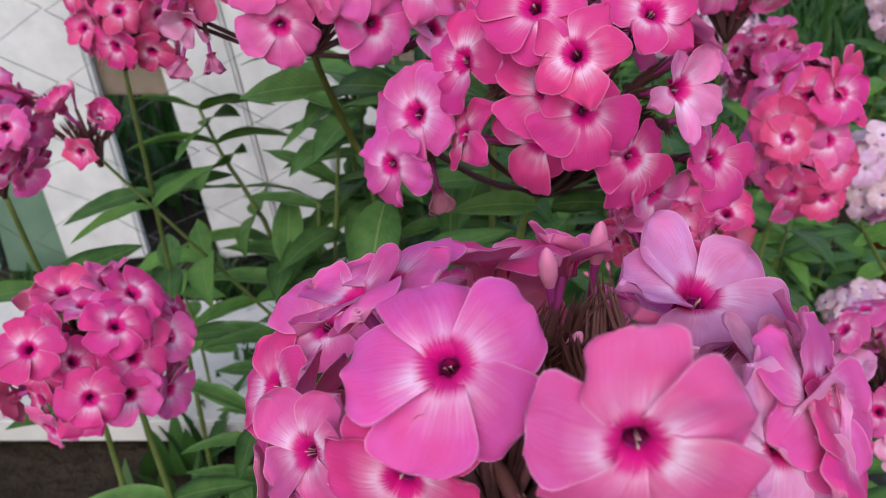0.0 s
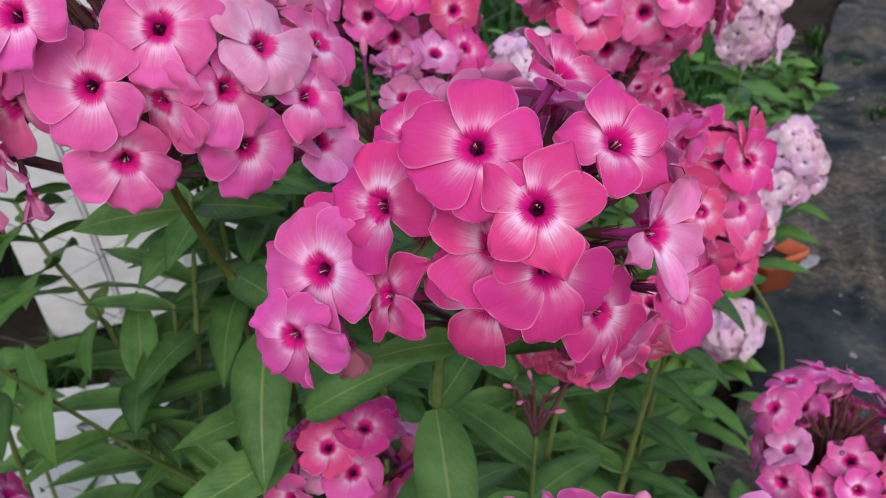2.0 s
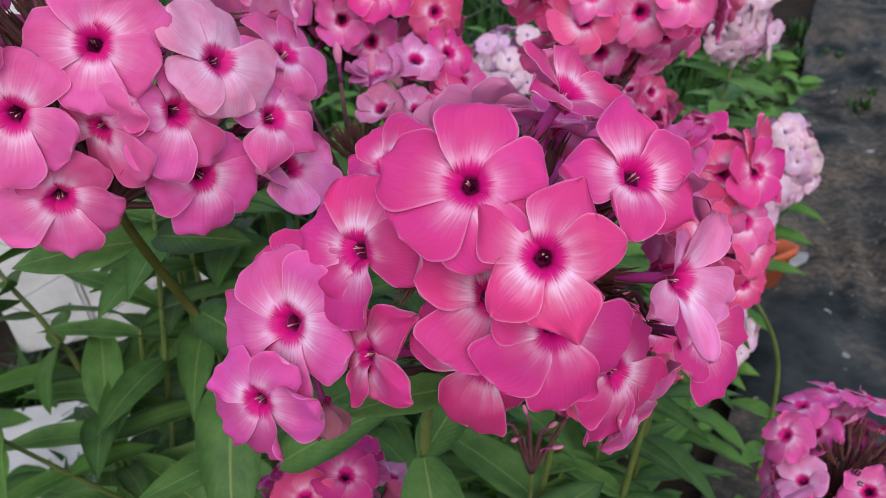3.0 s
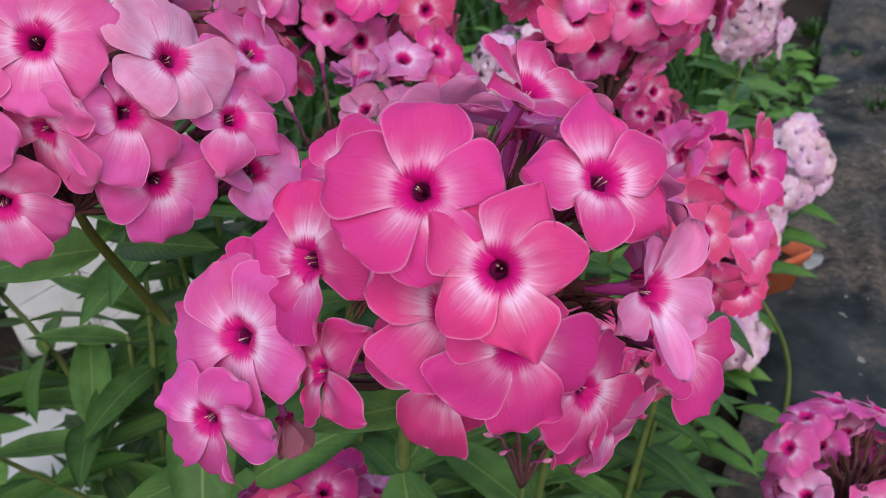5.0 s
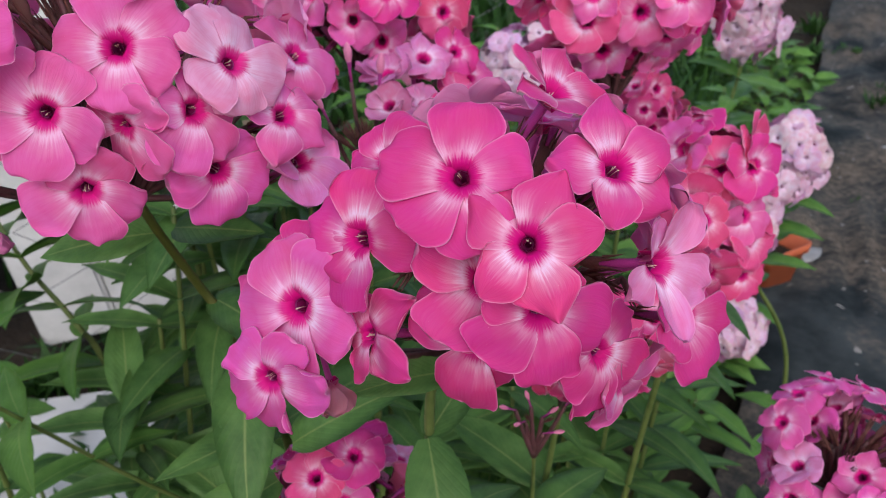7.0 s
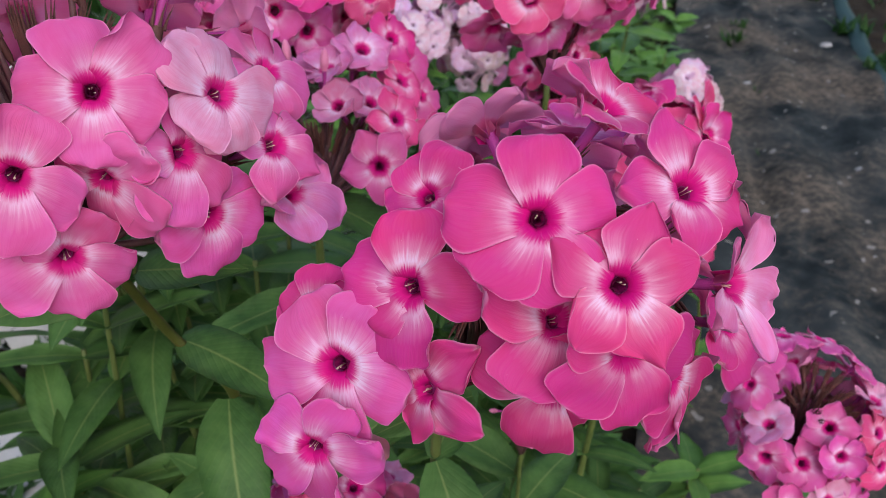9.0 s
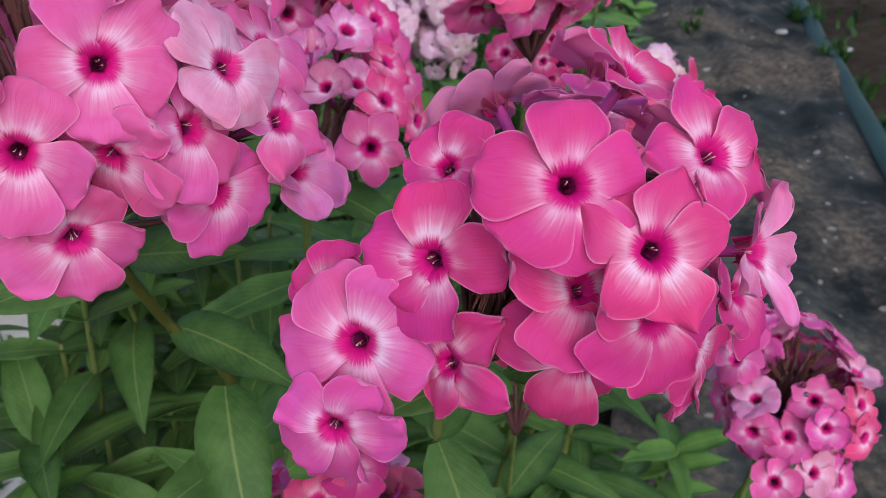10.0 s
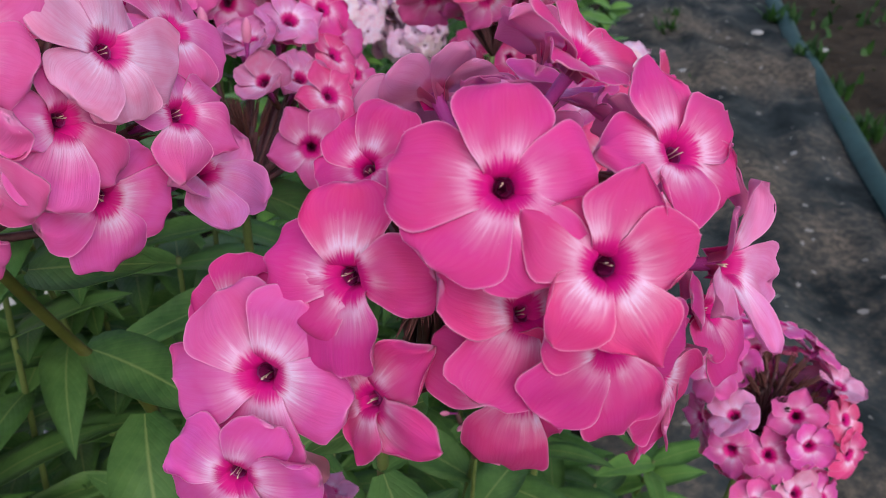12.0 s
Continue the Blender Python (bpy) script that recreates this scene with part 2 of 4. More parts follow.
# ---- petals, flowers and leaves ----
OUTLINES = {
    "round": ((0.0, 0.34), (0.10, 0.40), (0.22, 0.56), (0.36, 0.76), (0.50, 0.91), (0.62, 0.985), (0.71, 1.0), (0.81, 0.97), (0.89, 0.87), (0.95, 0.68), (0.985, 0.42), (1.0, 0.0)),
    "star": ((0.0, 0.36), (0.10, 0.42), (0.22, 0.60), (0.36, 0.83), (0.48, 0.97), (0.55, 1.0), (0.66, 0.90), (0.77, 0.67), (0.86, 0.44), (0.93, 0.26), (0.975, 0.14), (1.0, 0.0)),
    "curled": ((0.0, 0.34), (0.10, 0.40), (0.22, 0.56), (0.36, 0.78), (0.50, 0.94), (0.60, 1.0), (0.72, 0.96), (0.82, 0.83), (0.90, 0.63), (0.955, 0.43), (0.985, 0.25), (1.0, 0.0)),
}


def petal_mesh(kind, seed, front=None, nu=12, nv=16):
    """A petal along +x, one long, narrow at its claw, with an upper and an under side. kinds: round, star (pointed), curled; one margin may turn up."""
    r = random.Random(seed)
    width = {"round": 0.525, "star": 0.455, "curled": 0.47}[kind] * r.uniform(0.95, 1.07)
    line = OUTLINES[kind]
    roll = {"round": r.uniform(-0.05, 0.22), "star": r.uniform(0.0, 0.3), "curled": r.uniform(-0.45, -0.1)}[kind]
    reflex = r.uniform(-0.04, 0.20) if kind != "curled" else r.uniform(-0.1, 0.35)
    ph1, ph2, ruf, skew = r.uniform(0, 6.3), r.uniform(0, 6.3), r.uniform(0.018, 0.05), r.uniform(-0.12, 0.12)
    notch = r.choice((0.0, r.uniform(0.02, 0.06))) if kind == "round" else 0.0
    turn = {"round": r.choice((0.0, 0.0, r.uniform(1.2, 2.8))), "star": r.choice((0.0, r.uniform(1.8, 3.0))), "curled": r.choice((0.0, r.uniform(1.0, 2.4)))}[kind]
    side, fold_at = r.choice((-1, 1)), r.uniform(0.55, 0.85)
    verts, uvs, rims = [], [], []
    for layer in (0, 1):
        for j in range(nv + 1):
            v = 1 - (1 - j / nv) ** 1.6
            w = width * np.interp(v, [p for p, _ in line], [q for _, q in line])
            left, right = (1 + 0.07 * math.sin(11 * v + ph) * v for ph in (ph1, ph2))
            for i in range(nu + 1):
                u = math.sin(math.pi * (i / nu - 0.5))
                ww = w * (left if u < 0 else right)
                x = 0.05 + 0.95 * v
                y = u * ww + skew * v * v
                if v > 0.8:
                    x -= notch * max(1 - 2.2 * abs(y) / width, 0.0) * (v - 0.8) * 5
                    x += 0.018 * math.sin(9 * y / width + ph1) * (v - 0.8) * 5
                z = -0.24 * (1 - min(v / 0.16, 1.0)) ** 2 + 0.03 * math.sin(v * math.pi)
                z -= reflex * max(v - 0.35, 0) ** 2 * 1.6
                z -= roll * u * u * v * 0.55
                z += ruf * math.sin(7 * v + 3.0 * u + ph1) * v + ruf * 0.8 * math.sin(8 * y / width + ph2) * v * v
                z -= 0.016 * math.exp(-(u / 0.16) ** 2) * math.sin(v * math.pi)
                z += 0.007 * math.cos(y * 34 + ph2) * math.sin(v * math.pi)
                e = max(u * side - 0.60, 0.0) / 0.40
                if turn and e > 0:
                    th = turn * math.exp(-((v - fold_at) / 0.25) ** 2) + 1e-4
                    y = (0.60 * ww + 0.40 * ww * math.sin(th * e) / th) * side + skew * v * v
                    z += 0.40 * ww * (1 - math.cos(th * e)) / th
                if layer:
                    z -= 0.014
                verts.append((x, y, z))
                uvs.append((0.5 + 0.5 * u, math.hypot(x, u * w)))
                rims.append(min((1 - abs(u)) * max(w, 0.05), (1 - v) * 0.95))
    faces, slots = [], []
    n = (nu + 1) * (nv + 1)
    for j in range(nv):
        for i in range(nu):
            a = j * (nu + 1) + i
            faces.append((a, a + nu + 1, a + nu + 2, a + 1)[::-1])
            slots.append(0)
            b = a + n
            faces.append((b, b + 1, b + nu + 2, b + nu + 1)[::-1])
            slots.append(1)
    rim = [(j * (nu + 1), (j + 1) * (nu + 1)) for j in range(nv)] + [(nv * (nu + 1) + i, nv * (nu + 1) + i + 1) for i in range(nu)] + [((j + 1) * (nu + 1) + nu, j * (nu + 1) + nu) for j in range(nv)[::-1]]
    for a, b in rim:
        faces.append((a, b, b + n, a + n)[::-1])
        slots.append(1)
    me = mesh("petal", verts, faces, (front or PETAL, PETAL_BACK), uvs, slots)
    me.polygons.foreach_set("use_smooth", [True] * (2 * nu * nv) + [False] * len(rim))
    me.attributes.new("rim", "FLOAT", "POINT").data.foreach_set("value", rims)
    return me


PETALS = {k: [petal_mesh(k, 10 * i + 3) for i in range(12)] for k in ("round", "star", "curled")}
PETALS["white"] = [petal_mesh("round", 10 * i + 5, WHITE_PETAL, 6, 7) for i in range(6)]


def tube_mesh(skin):
    """Throat, tube and calyx behind a flower one in radius."""
    vs, fs = tube([(0, 0, -0.10), (0, 0, -0.25), (0, 0, -0.6)], [0.085, 0.062, 0.045], 9, False)
    fs.append(tuple(range(18, 27)))
    slots = [1] * len(fs)
    for pts, rad, slot in (
        ([(0, 0, -0.09), (0, 0, -0.25), (0.02, 0, -0.8), (0.05, 0, -1.5)], [0.105, 0.10, 0.085, 0.075], 0),
        ([(0.03, 0, -1.12), (0.05, 0, -1.45), (0.06, 0, -1.75)], [0.115, 0.12, 0.04], 2),
    ):
        a, b = tube(pts, rad, 8, False)
        k = len(vs)
        vs += a
        fs += [tuple(i + k for i in f) for f in b]
        slots += [slot] * len(b)
    for i in range(5):
        a = 2 * math.pi * i / 5
        c, s = math.cos(a), math.sin(a)
        a_, b_ = tube([(0.04 + 0.11 * c, 0.11 * s, -1.14), (0.03 + 0.13 * c, 0.13 * s, -0.9), (0.03 + 0.17 * c, 0.17 * s, -0.66)], [0.045, 0.025, 0.004], 4, False)
        k = len(vs)
        vs += a_
        fs += [tuple(j + k for j in f) for f in b_]
        slots += [2] * len(b_)
    return mesh("corolla", vs, fs, (skin, THROAT, CALYX), None, slots)


def stamen_mesh():
    p, f = tube([(0.03, 0, -0.25), (0.034, 0, -0.06), (0.045, 0, -0.01), (0.052, 0, 0.015)], [0.004, 0.005, 0.009, 0.003], 5)
    return mesh("stamen", p, f, (STAMEN,))


COROLLA = tube_mesh(TUBE)
WHITE_COROLLA = tube_mesh(PALE_TUBE)
STAMEN_MESH = stamen_mesh()


def bud_mesh():
    pts = [(0, 0, -1.0), (0, 0, -0.4), (0, 0, 0.0), (0, 0, 0.25), (0, 0, 0.6), (0, 0, 0.9), (0, 0, 1.0)]
    vs, fs = tube(pts, [0.07, 0.08, 0.12, 0.20, 0.21, 0.11, 0.02], 9)
    slots = [1 if i < 18 else 0 for i in range(len(fs))]
    return mesh("bud", vs, fs, (BUD, TUBE), None, slots)


BUD_MESH = bud_mesh()


def calyx_mesh():
    """An empty calyx with five thin points."""
    vs, fs = tube([(0, 0, -1.0), (0, 0, -0.7), (0, 0, -0.1)], [0.05, 0.13, 0.12], 7, False)
    for i in range(5):
        a = 2 * math.pi * i / 5
        c, s = math.cos(a), math.sin(a)
        p, f = tube([(0.11 * c, 0.11 * s, -0.12), (0.12 * c, 0.12 * s, 0.3), (0.15 * c + 0.03, 0.15 * s, 0.85)], [0.075, 0.05, 0.005], 4, False)
        k = len(vs)
        vs += p
        fs += [tuple(j + k for j in q) for q in f]
    return mesh("calyx", vs, fs, (CALYX,))


CALYX_MESH = calyx_mesh()


def joined_flower(seed):
    """A whole small flower in one mesh."""
    r = random.Random(seed)
    bm = bmesh.new()
    for i in range(5):
        me = r.choice(PETALS["white"]).copy()
        me.transform(Matrix.Rotation(radians(72 * i + r.uniform(-6, 6)), 4, "Z") @ Matrix.Rotation(radians(r.uniform(-8, 8)), 4, "Y") @ Matrix.Rotation(radians(5), 4, "X"))
        bm.from_mesh(me)
        bpy.data.meshes.remove(me)
    me = WHITE_COROLLA.copy()
    for poly in me.polygons:
        poly.material_index += 2
    bm.from_mesh(me)
    bpy.data.meshes.remove(me)
    out = bpy.data.meshes.new("flower")
    bm.to_mesh(out)
    bm.free()
    for m in (WHITE_PETAL, PETAL_BACK, PALE_TUBE, THROAT, CALYX):
        out.materials.append(m)
    return out


WHITE_FLOWERS = [joined_flower(i) for i in range(7)]
COLORS = {"wilt": (0.50, 0.24, 0.20), "p": (0.81, 0.042, 0.335), "lp": (0.90, 0.155, 0.54), "fade": (0.90, 0.33, 0.68), "pl": (0.84, 0.130, 0.53), "li": (0.92, 0.46, 0.76), "red": (0.87, 0.085, 0.31), "lilac": (0.76, 0.28, 0.62), "white": (0.92, 0.79, 0.95)}


def axes(n):
    n = Vector(n).normalized()
    x = (Vector((1, 0, 0)) - n * n.x)
    if x.length < 0.05:
        x = Vector((0, 1, 0)) - n * n.y
    x.normalize()
    y = n.cross(x)
    m = Matrix((x, y, n)).transposed()
    return m.to_4x4()


class Head:
    """One phlox plant: an empty at the foot of its stem, the stem, its leaves and its flower head."""

    def __init__(self, label, foot, stem, center, axis=(0, 0, 1), group="phloxes", name="phlox", dark=False, thick=0.0021, fine=False, pale=False):
        self.fine, self.pale = fine, pale
        self.foot = Vector((foot[0], foot[1], 0.0))
        self.top = tagged(new(name), label, "flower", group)
        self.top.location = self.foot
        self.center, self.axis = Vector(center), Vector(axis).normalized()
        self.stem = curve([self.foot - Vector((0, 0, 0.01)), *stem], 26)
        self.thick = thick
        vs, fs = tube([p - self.foot for p in self.stem], [thick * (1.15 - 0.5 * i / 26) for i in range(27)], 8)
        self.stem_ob = part("stem", mesh("stem", vs, fs, (STEM_DARK if dark else STEM,)), self.top)
        self.hub = self.stem[-1]
        self.spots, self.ends = [], []
        self.rand = random.Random(int(1e4 * abs(foot[0] * 3 + foot[1])))

    def bloom(self, x, y, z, n, radius, petals=None, kind="round", color="p", elev=0.0, label="", tube_back=1.0):
        r = self.rand
        p = Vector((x, y, z))
        self.spots.append(p)
        m = Matrix.Translation(p - self.foot) @ axes(n) @ Matrix.Diagonal((radius, radius, radius, 1))
        fl = part("flower", r.choice(WHITE_FLOWERS) if kind == "white" else COROLLA, self.top, m, label)
        self.ends.append(p - Vector(n).normalized() * 1.68 * radius)
        c = COLORS[color]
        g = r.uniform(-0.08, 0.08)
        tone = (min(c[0] * (1 + 0.3 * g), 0.9), c[1] * (1 - 1.4 * g), c[2] * (1 + 1.2 * g), 1)
        fl.color = tone
        if kind == "white":
            return fl
        if petals is None:
            s = r.uniform(0, 72)
            petals = [(s + 72 * i + r.uniform(-6, 6), r.uniform(0.93, 1.07)) for i in range(5)]
        for az, ln, *slim in petals:
            pm = Matrix.Rotation(radians(az), 4, "Z") @ Matrix.Rotation(radians(-elev + r.uniform(-9, 7)), 4, "Y") @ Matrix.Rotation(radians(r.uniform(7, 13)), 4, "X")
            wide = 5 / len(petals) if len(petals) < 5 else 1.0
            po = part("petal", r.choice(PETALS[kind]), fl, pm @ Matrix.Diagonal((ln, (0.5 + 0.5 * ln) * wide ** 0.8 * (slim[0] if slim else 1.0), ln, 1)))
            po.color = tone
        for _ in range(3 if self.fine else 0):
            part("stamen", STAMEN_MESH, fl, Matrix.Rotation(r.uniform(0, 6.3), 4, "Z"))
        return fl

    def bud(self, x, y, z, n, length):
        p = Vector((x, y, z))
        self.ends.append(p - Vector(n).normalized() * length)
        part("bud", BUD_MESH, self.top, Matrix.Translation(p - self.foot) @ axes(n) @ Matrix.Diagonal((length, length, length, 1)))

    def fill(self, radii, count, radius, low=-0.35, gap=1.25, colors=("p",), kinds=("round",), toward=None, shrink=1.0, hollow=2.0, elev=0.0, clear=None, lump=0.40, wild=0.4):
        """Flowers over the dome of the head where none stands yet; hollow: no flower within this cosine of the axis."""
        r = self.rand
        m = axes(self.axis)
        made = 0
        for k in range(count * 12):
            h = r.uniform(low, 1.0)
            a = r.uniform(0, 2 * math.pi)
            s = math.sqrt(max(1 - h * h, 0))
            if h > hollow:
                continue
            d = Vector((s * math.cos(a), s * math.sin(a), h))
            p = self.center + m @ Vector((d.x * radii[0], d.y * radii[1], d.z * radii[2])) * shrink * (1.0 + lump * noise.noise(d * 1.7 + self.center * 31)) * r.uniform(0.92, 1.04)
            if any((p - q).length < radius * gap for q in self.spots):
                continue
            n = (m @ Vector((d.x / radii[0], d.y / radii[1], d.z / radii[2]))).normalized()
            n = (n + Vector((r.uniform(-1, 1), r.uniform(-1, 1), r.uniform(-1, 1))) * wild).normalized()
            if clear is not None and n.dot(Vector(clear).normalized()) > 0.25:
                continue
            if toward is not None:
                n = (n + Vector(toward) * 0.2).normalized()
            self.bloom(p.x, p.y, p.z, n, radius * r.uniform(0.88, 1.08), None, r.choice(kinds), r.choice(colors), elev + (0.0 if self.fine else r.uniform(-8, 26)))
            made += 1
            if made >= count:
                break

    def branches(self):
        """The stalks between the stem's top and the flowers."""
        for e in self.ends:
            mid = self.hub.lerp(e, 0.55) - self.axis * 0.10 * (e - self.hub).length
            a, b = tube([p - self.foot for p in curve([self.hub - self.axis * 0.004, mid, e], 5)], [0.0012, 0.0011, 0.001, 0.0009, 0.0009, 0.0008], 5)
            part("stalk", mesh("stalk", a, b, (PALE_TUBE if self.pale else STALK,)), self.top)

    def calyces(self, spread, count, length, lift=0.0):
        """Bare brown calyces left where flowers have dropped."""
        r = self.rand
        for _ in range(count):
            d = Vector((r.uniform(-1, 1), r.uniform(-1, 1), r.uniform(0.2, 1.2))).normalized()
            p = self.center + self.axis * lift + Vector((d.x * spread, d.y * spread, d.z * spread * 0.6))
            m = Matrix.Translation(p - self.foot) @ axes(d + self.axis * 0.4) @ Matrix.Diagonal((length, length, length, 1))
            part("calyx", CALYX_MESH, self.top, m, "bare brown calyx")
            self.ends.append(p - d * length * 0.9)

    def tuft(self, p, way, count, length, spread):
        """A bunch of bare calyces pointing one way."""
        r = self.rand
        for _ in range(count):
            q = Vector(p) + Vector((r.uniform(-1, 1), r.uniform(-1, 1), r.uniform(-1, 1))) * spread
            d = Vector(way).normalized() + Vector((r.uniform(-1, 1), r.uniform(-1, 1), r.uniform(-1, 1))) * 0.5
            m = Matrix.Translation(q - self.foot) @ axes(d) @ Matrix.Diagonal((length, length, length, 1))
            part("calyx", CALYX_MESH, self.top, m, "bare brown calyx")
            self.ends.append(q - d.normalized() * length * 0.9)

    def leaf(self, p, way, length, up=(0, 0, 1), light=False, width=1.0):
        add_leaf(self.top, self.foot, p, way, length, up, light, width, self.rand)

    def pairs(self, fractions, length, start=0.0, droop=-0.1, light=False, width=1.0):
        """Opposite leaves, each pair at right angles to the last."""
        r = self.rand
        for i, f in enumerate(fractions):
            k = min(int(f * 26), 25)
            p = self.stem[k].lerp(self.stem[k + 1], f * 26 - k)
            d = (self.stem[k + 1] - self.stem[k]).normalized()
            a = radians(start + 90 * i + r.uniform(-18, 18))
            side = Vector((math.cos(a), math.sin(a), 0))
            for s in (1, -1):
                w = (side * s + d * r.uniform(0.0, 0.5) + Vector((0, 0, droop))).normalized()
                self.leaf(p, w, length * r.uniform(0.85, 1.12), d, light, width)


def leaf_mesh(seed, nu=4, nv=12):
    """A lance-shaped leaf along +x with a keel, one long."""
    r = random.Random(seed)
    width, keel, droop, wav, ph = r.uniform(0.135, 0.175), r.uniform(0.12, 0.32), r.uniform(0.12, 0.45), r.uniform(0.004, 0.014), r.uniform(0, 6)
    bend = r.uniform(-0.08, 0.08)
    verts, uvs = [], []
    for layer in (0, 1):
        for j in range(nv + 1):
            v = j / nv
            w = max(width * 2.88 * (v * 0.97 + 0.03) ** 0.62 * (1 - v) ** 0.98, 0.0015)
            for i in range(nu + 1):
                u = -1 + 2 * i / nu
                z = 0.10 * v - droop * v * v + keel * abs(u) * w + wav * math.sin(16 * v + ph + 2 * u) * abs(u) - layer * 0.006
                verts.append((v, u * w + bend * v * v, z))
                uvs.append((0.5 + 0.5 * u, v))
    n = (nu + 1) * (nv + 1)
    faces = []
    for j in range(nv):
        for i in range(nu):
            a = j * (nu + 1) + i
            faces.append((a, a + 1, a + nu + 2, a + nu + 1)[::-1])
            faces.append((a + n, a + n + 1, a + n + nu + 2, a + n + nu + 1))
    for j in range(nv):
        for c in (0, nu):
            a = j * (nu + 1) + c
            faces.append((a, a + nu + 1, a + nu + 1 + n, a + n))
    return verts, faces, uvs, [True] * (2 * nu * nv) + [False] * (2 * nv)


def leaf_variant(seed, mat):
    verts, faces, uvs, smooth = leaf_mesh(seed)
    me = mesh("leaf", verts, faces, (mat,), uvs)
    me.polygons.foreach_set("use_smooth", smooth)
    return me


LEAVES = [leaf_variant(i, LEAF) for i in range(8)]
LEAVES_LIGHT = [leaf_variant(i + 20, LEAF_LIGHT) for i in range(6)]


def add_leaf(thing, foot, p, way, length, up, light, width, r):
    x = Vector(way).normalized()
    z = Vector(up) - x * Vector(up).dot(x)
    if z.length < 1e-3:
        z = x.orthogonal()
    z.normalize()
    m = Matrix((x, z.cross(x), z)).transposed().to_4x4()
    m = Matrix.Translation(Vector(p) - Vector(foot)) @ m @ Matrix.Diagonal((length, length * width, length, 1))
    part("leaf", r.choice(LEAVES_LIGHT if light else LEAVES), thing, m)


# ---- the ground, the path and the fence ----
def ground_height(x, y):
    return 0.012 * noise.noise((x * 6, y * 6, 0)) + 0.006 * noise.noise((x * 19, y * 19, 3)) - 0.012


def ground():
    ticks = sorted(set([-400, -120, -40, -15, -6, -3] + [round(-2 + 0.05 * i, 3) for i in range(101)] + [4, 6, 10, 20, 60, 150, 400]))
    verts = [(x, y, ground_height(x, y) if abs(x) < 5 and abs(y) < 5 else -0.012) for y in ticks for x in ticks]
    n = len(ticks)
    faces = [(j * n + i, j * n + i + 1, (j + 1) * n + i + 1, (j + 1) * n + i) for j in range(n - 1) for i in range(n - 1)]
    tagged(new("ground", mesh("ground", verts, faces, (SOIL,))), "dark garden soil with crumbs and litter", "ground", kind="structure")


ground()

ALONG, ACROSS = Vector((0.6, 0.8, 0)), Vector((0.8, -0.6, 0))


def path_cover():
    """Woven ground cover laid over the path, wrinkled, with its edge."""
    verts, faces = [], []
    nu, nv = 40, 330
    for j in range(nv + 1):
        s = -2.0 + 8.2 * j / nv
        for i in range(nu + 1):
            c = -0.085 + 0.380 * i / nu + 0.02 * noise.noise((s * 3, 0, 7)) * (1 - i / nu)
            p = ALONG * s + ACROSS * c
            z = 0.013 + 0.007 * noise.noise((s * 2.0, c * 14, 1)) + 0.026 * abs(noise.noise((s * 2.2 + c * 6, c * 17, 5))) + 0.004 * noise.noise((s * 20, c * 30, 9))
            verts.append((p.x, p.y, z))
    for j in range(nv):
        for i in range(nu):
            a = j * (nu + 1) + i
            faces.append((a, a + 1, a + nu + 2, a + nu + 1))
    tagged(new("path_cover", mesh("path_cover", verts, faces, (FABRIC,))), "black woven ground cover on the path, dusty and wrinkled", "path", kind="structure")
    vs, fs = [], []
    for i in range(165):
        sway = 0.008 * noise.noise((i * 0.2, 2, 2))
        for c, z in ((0.279, 0.016), (0.283, 0.024), (0.299, 0.030 + 0.006 * noise.noise((i * 0.5, 5, 1))), (0.312, 0.022), (0.316, 0.004)):
            p = ALONG * (-2.0 + 0.05 * i) + ACROSS * (c + sway)
            vs.append((p.x, p.y, z))
    fs = [(5 * i + k, 5 * i + k + 1, 5 * i + k + 6, 5 * i + k + 5) for i in range(164) for k in range(4)]
    tagged(new("edging", mesh("edging", vs, fs, (TEAL,))), "teal plastic edging strip along the ground cover", "edging", kind="structure")


path_cover()


def board(name, mat, x0, x1, y0, y1, z0, z1, label, cat, kind="", parent=None, bev=0.003):
    me = bm_mesh(name, box(x0, x1, y0, y1, z0, z1, bev), mat)
    if parent is not None:
        return part(name, me, parent, None, label)
    return tagged(new(name, me), label, cat, kind=kind)


def picket_fence():
    f = tagged(new("picket_fence"), "weathered white picket fence with green boards behind", "fence")
    r = random.Random(5)
    for x, w in ((-0.479, 0.105), (-0.280, 0.085), (-0.192, 0.085), (-0.104, 0.085), (-0.69, 0.085)):
        me = bm_mesh("picket", box(0, w, 0.95, 0.968, 0.0 + r.uniform(0.005, 0.03), 0.62 + r.uniform(-0.02, 0.02), 0.004), WHITE_PAINT)
        part("picket", me, f, pose(x, 0, 0, 0, r.uniform(-0.8, 0.8) - (6.5 if x < -0.4 else 9.5), 0))
    for x in (-0.58, -0.69):
        me = bm_mesh("green_board", box(0, 0.10, 0.985, 1.0, -0.01, 0.66, 0.003), GREEN_PAINT)
        part("green_board", me, f, pose(x, 0, 0), "dull green painted board")
    for z in (0.24, 0.54):
        me = bm_mesh("rail", box(-0.9, -0.02, 0.969, 0.984, z, z + 0.05, 0.003), BARE_WOOD)
        part("rail", me, f, None, "bare wooden rail")
    return f


picket_fence()
board("plank", GREY_PAINT, -0.80, -0.10, 0.64, 0.865, -0.004, 0.022, "flat white painted plank lying on the soil", "plank")


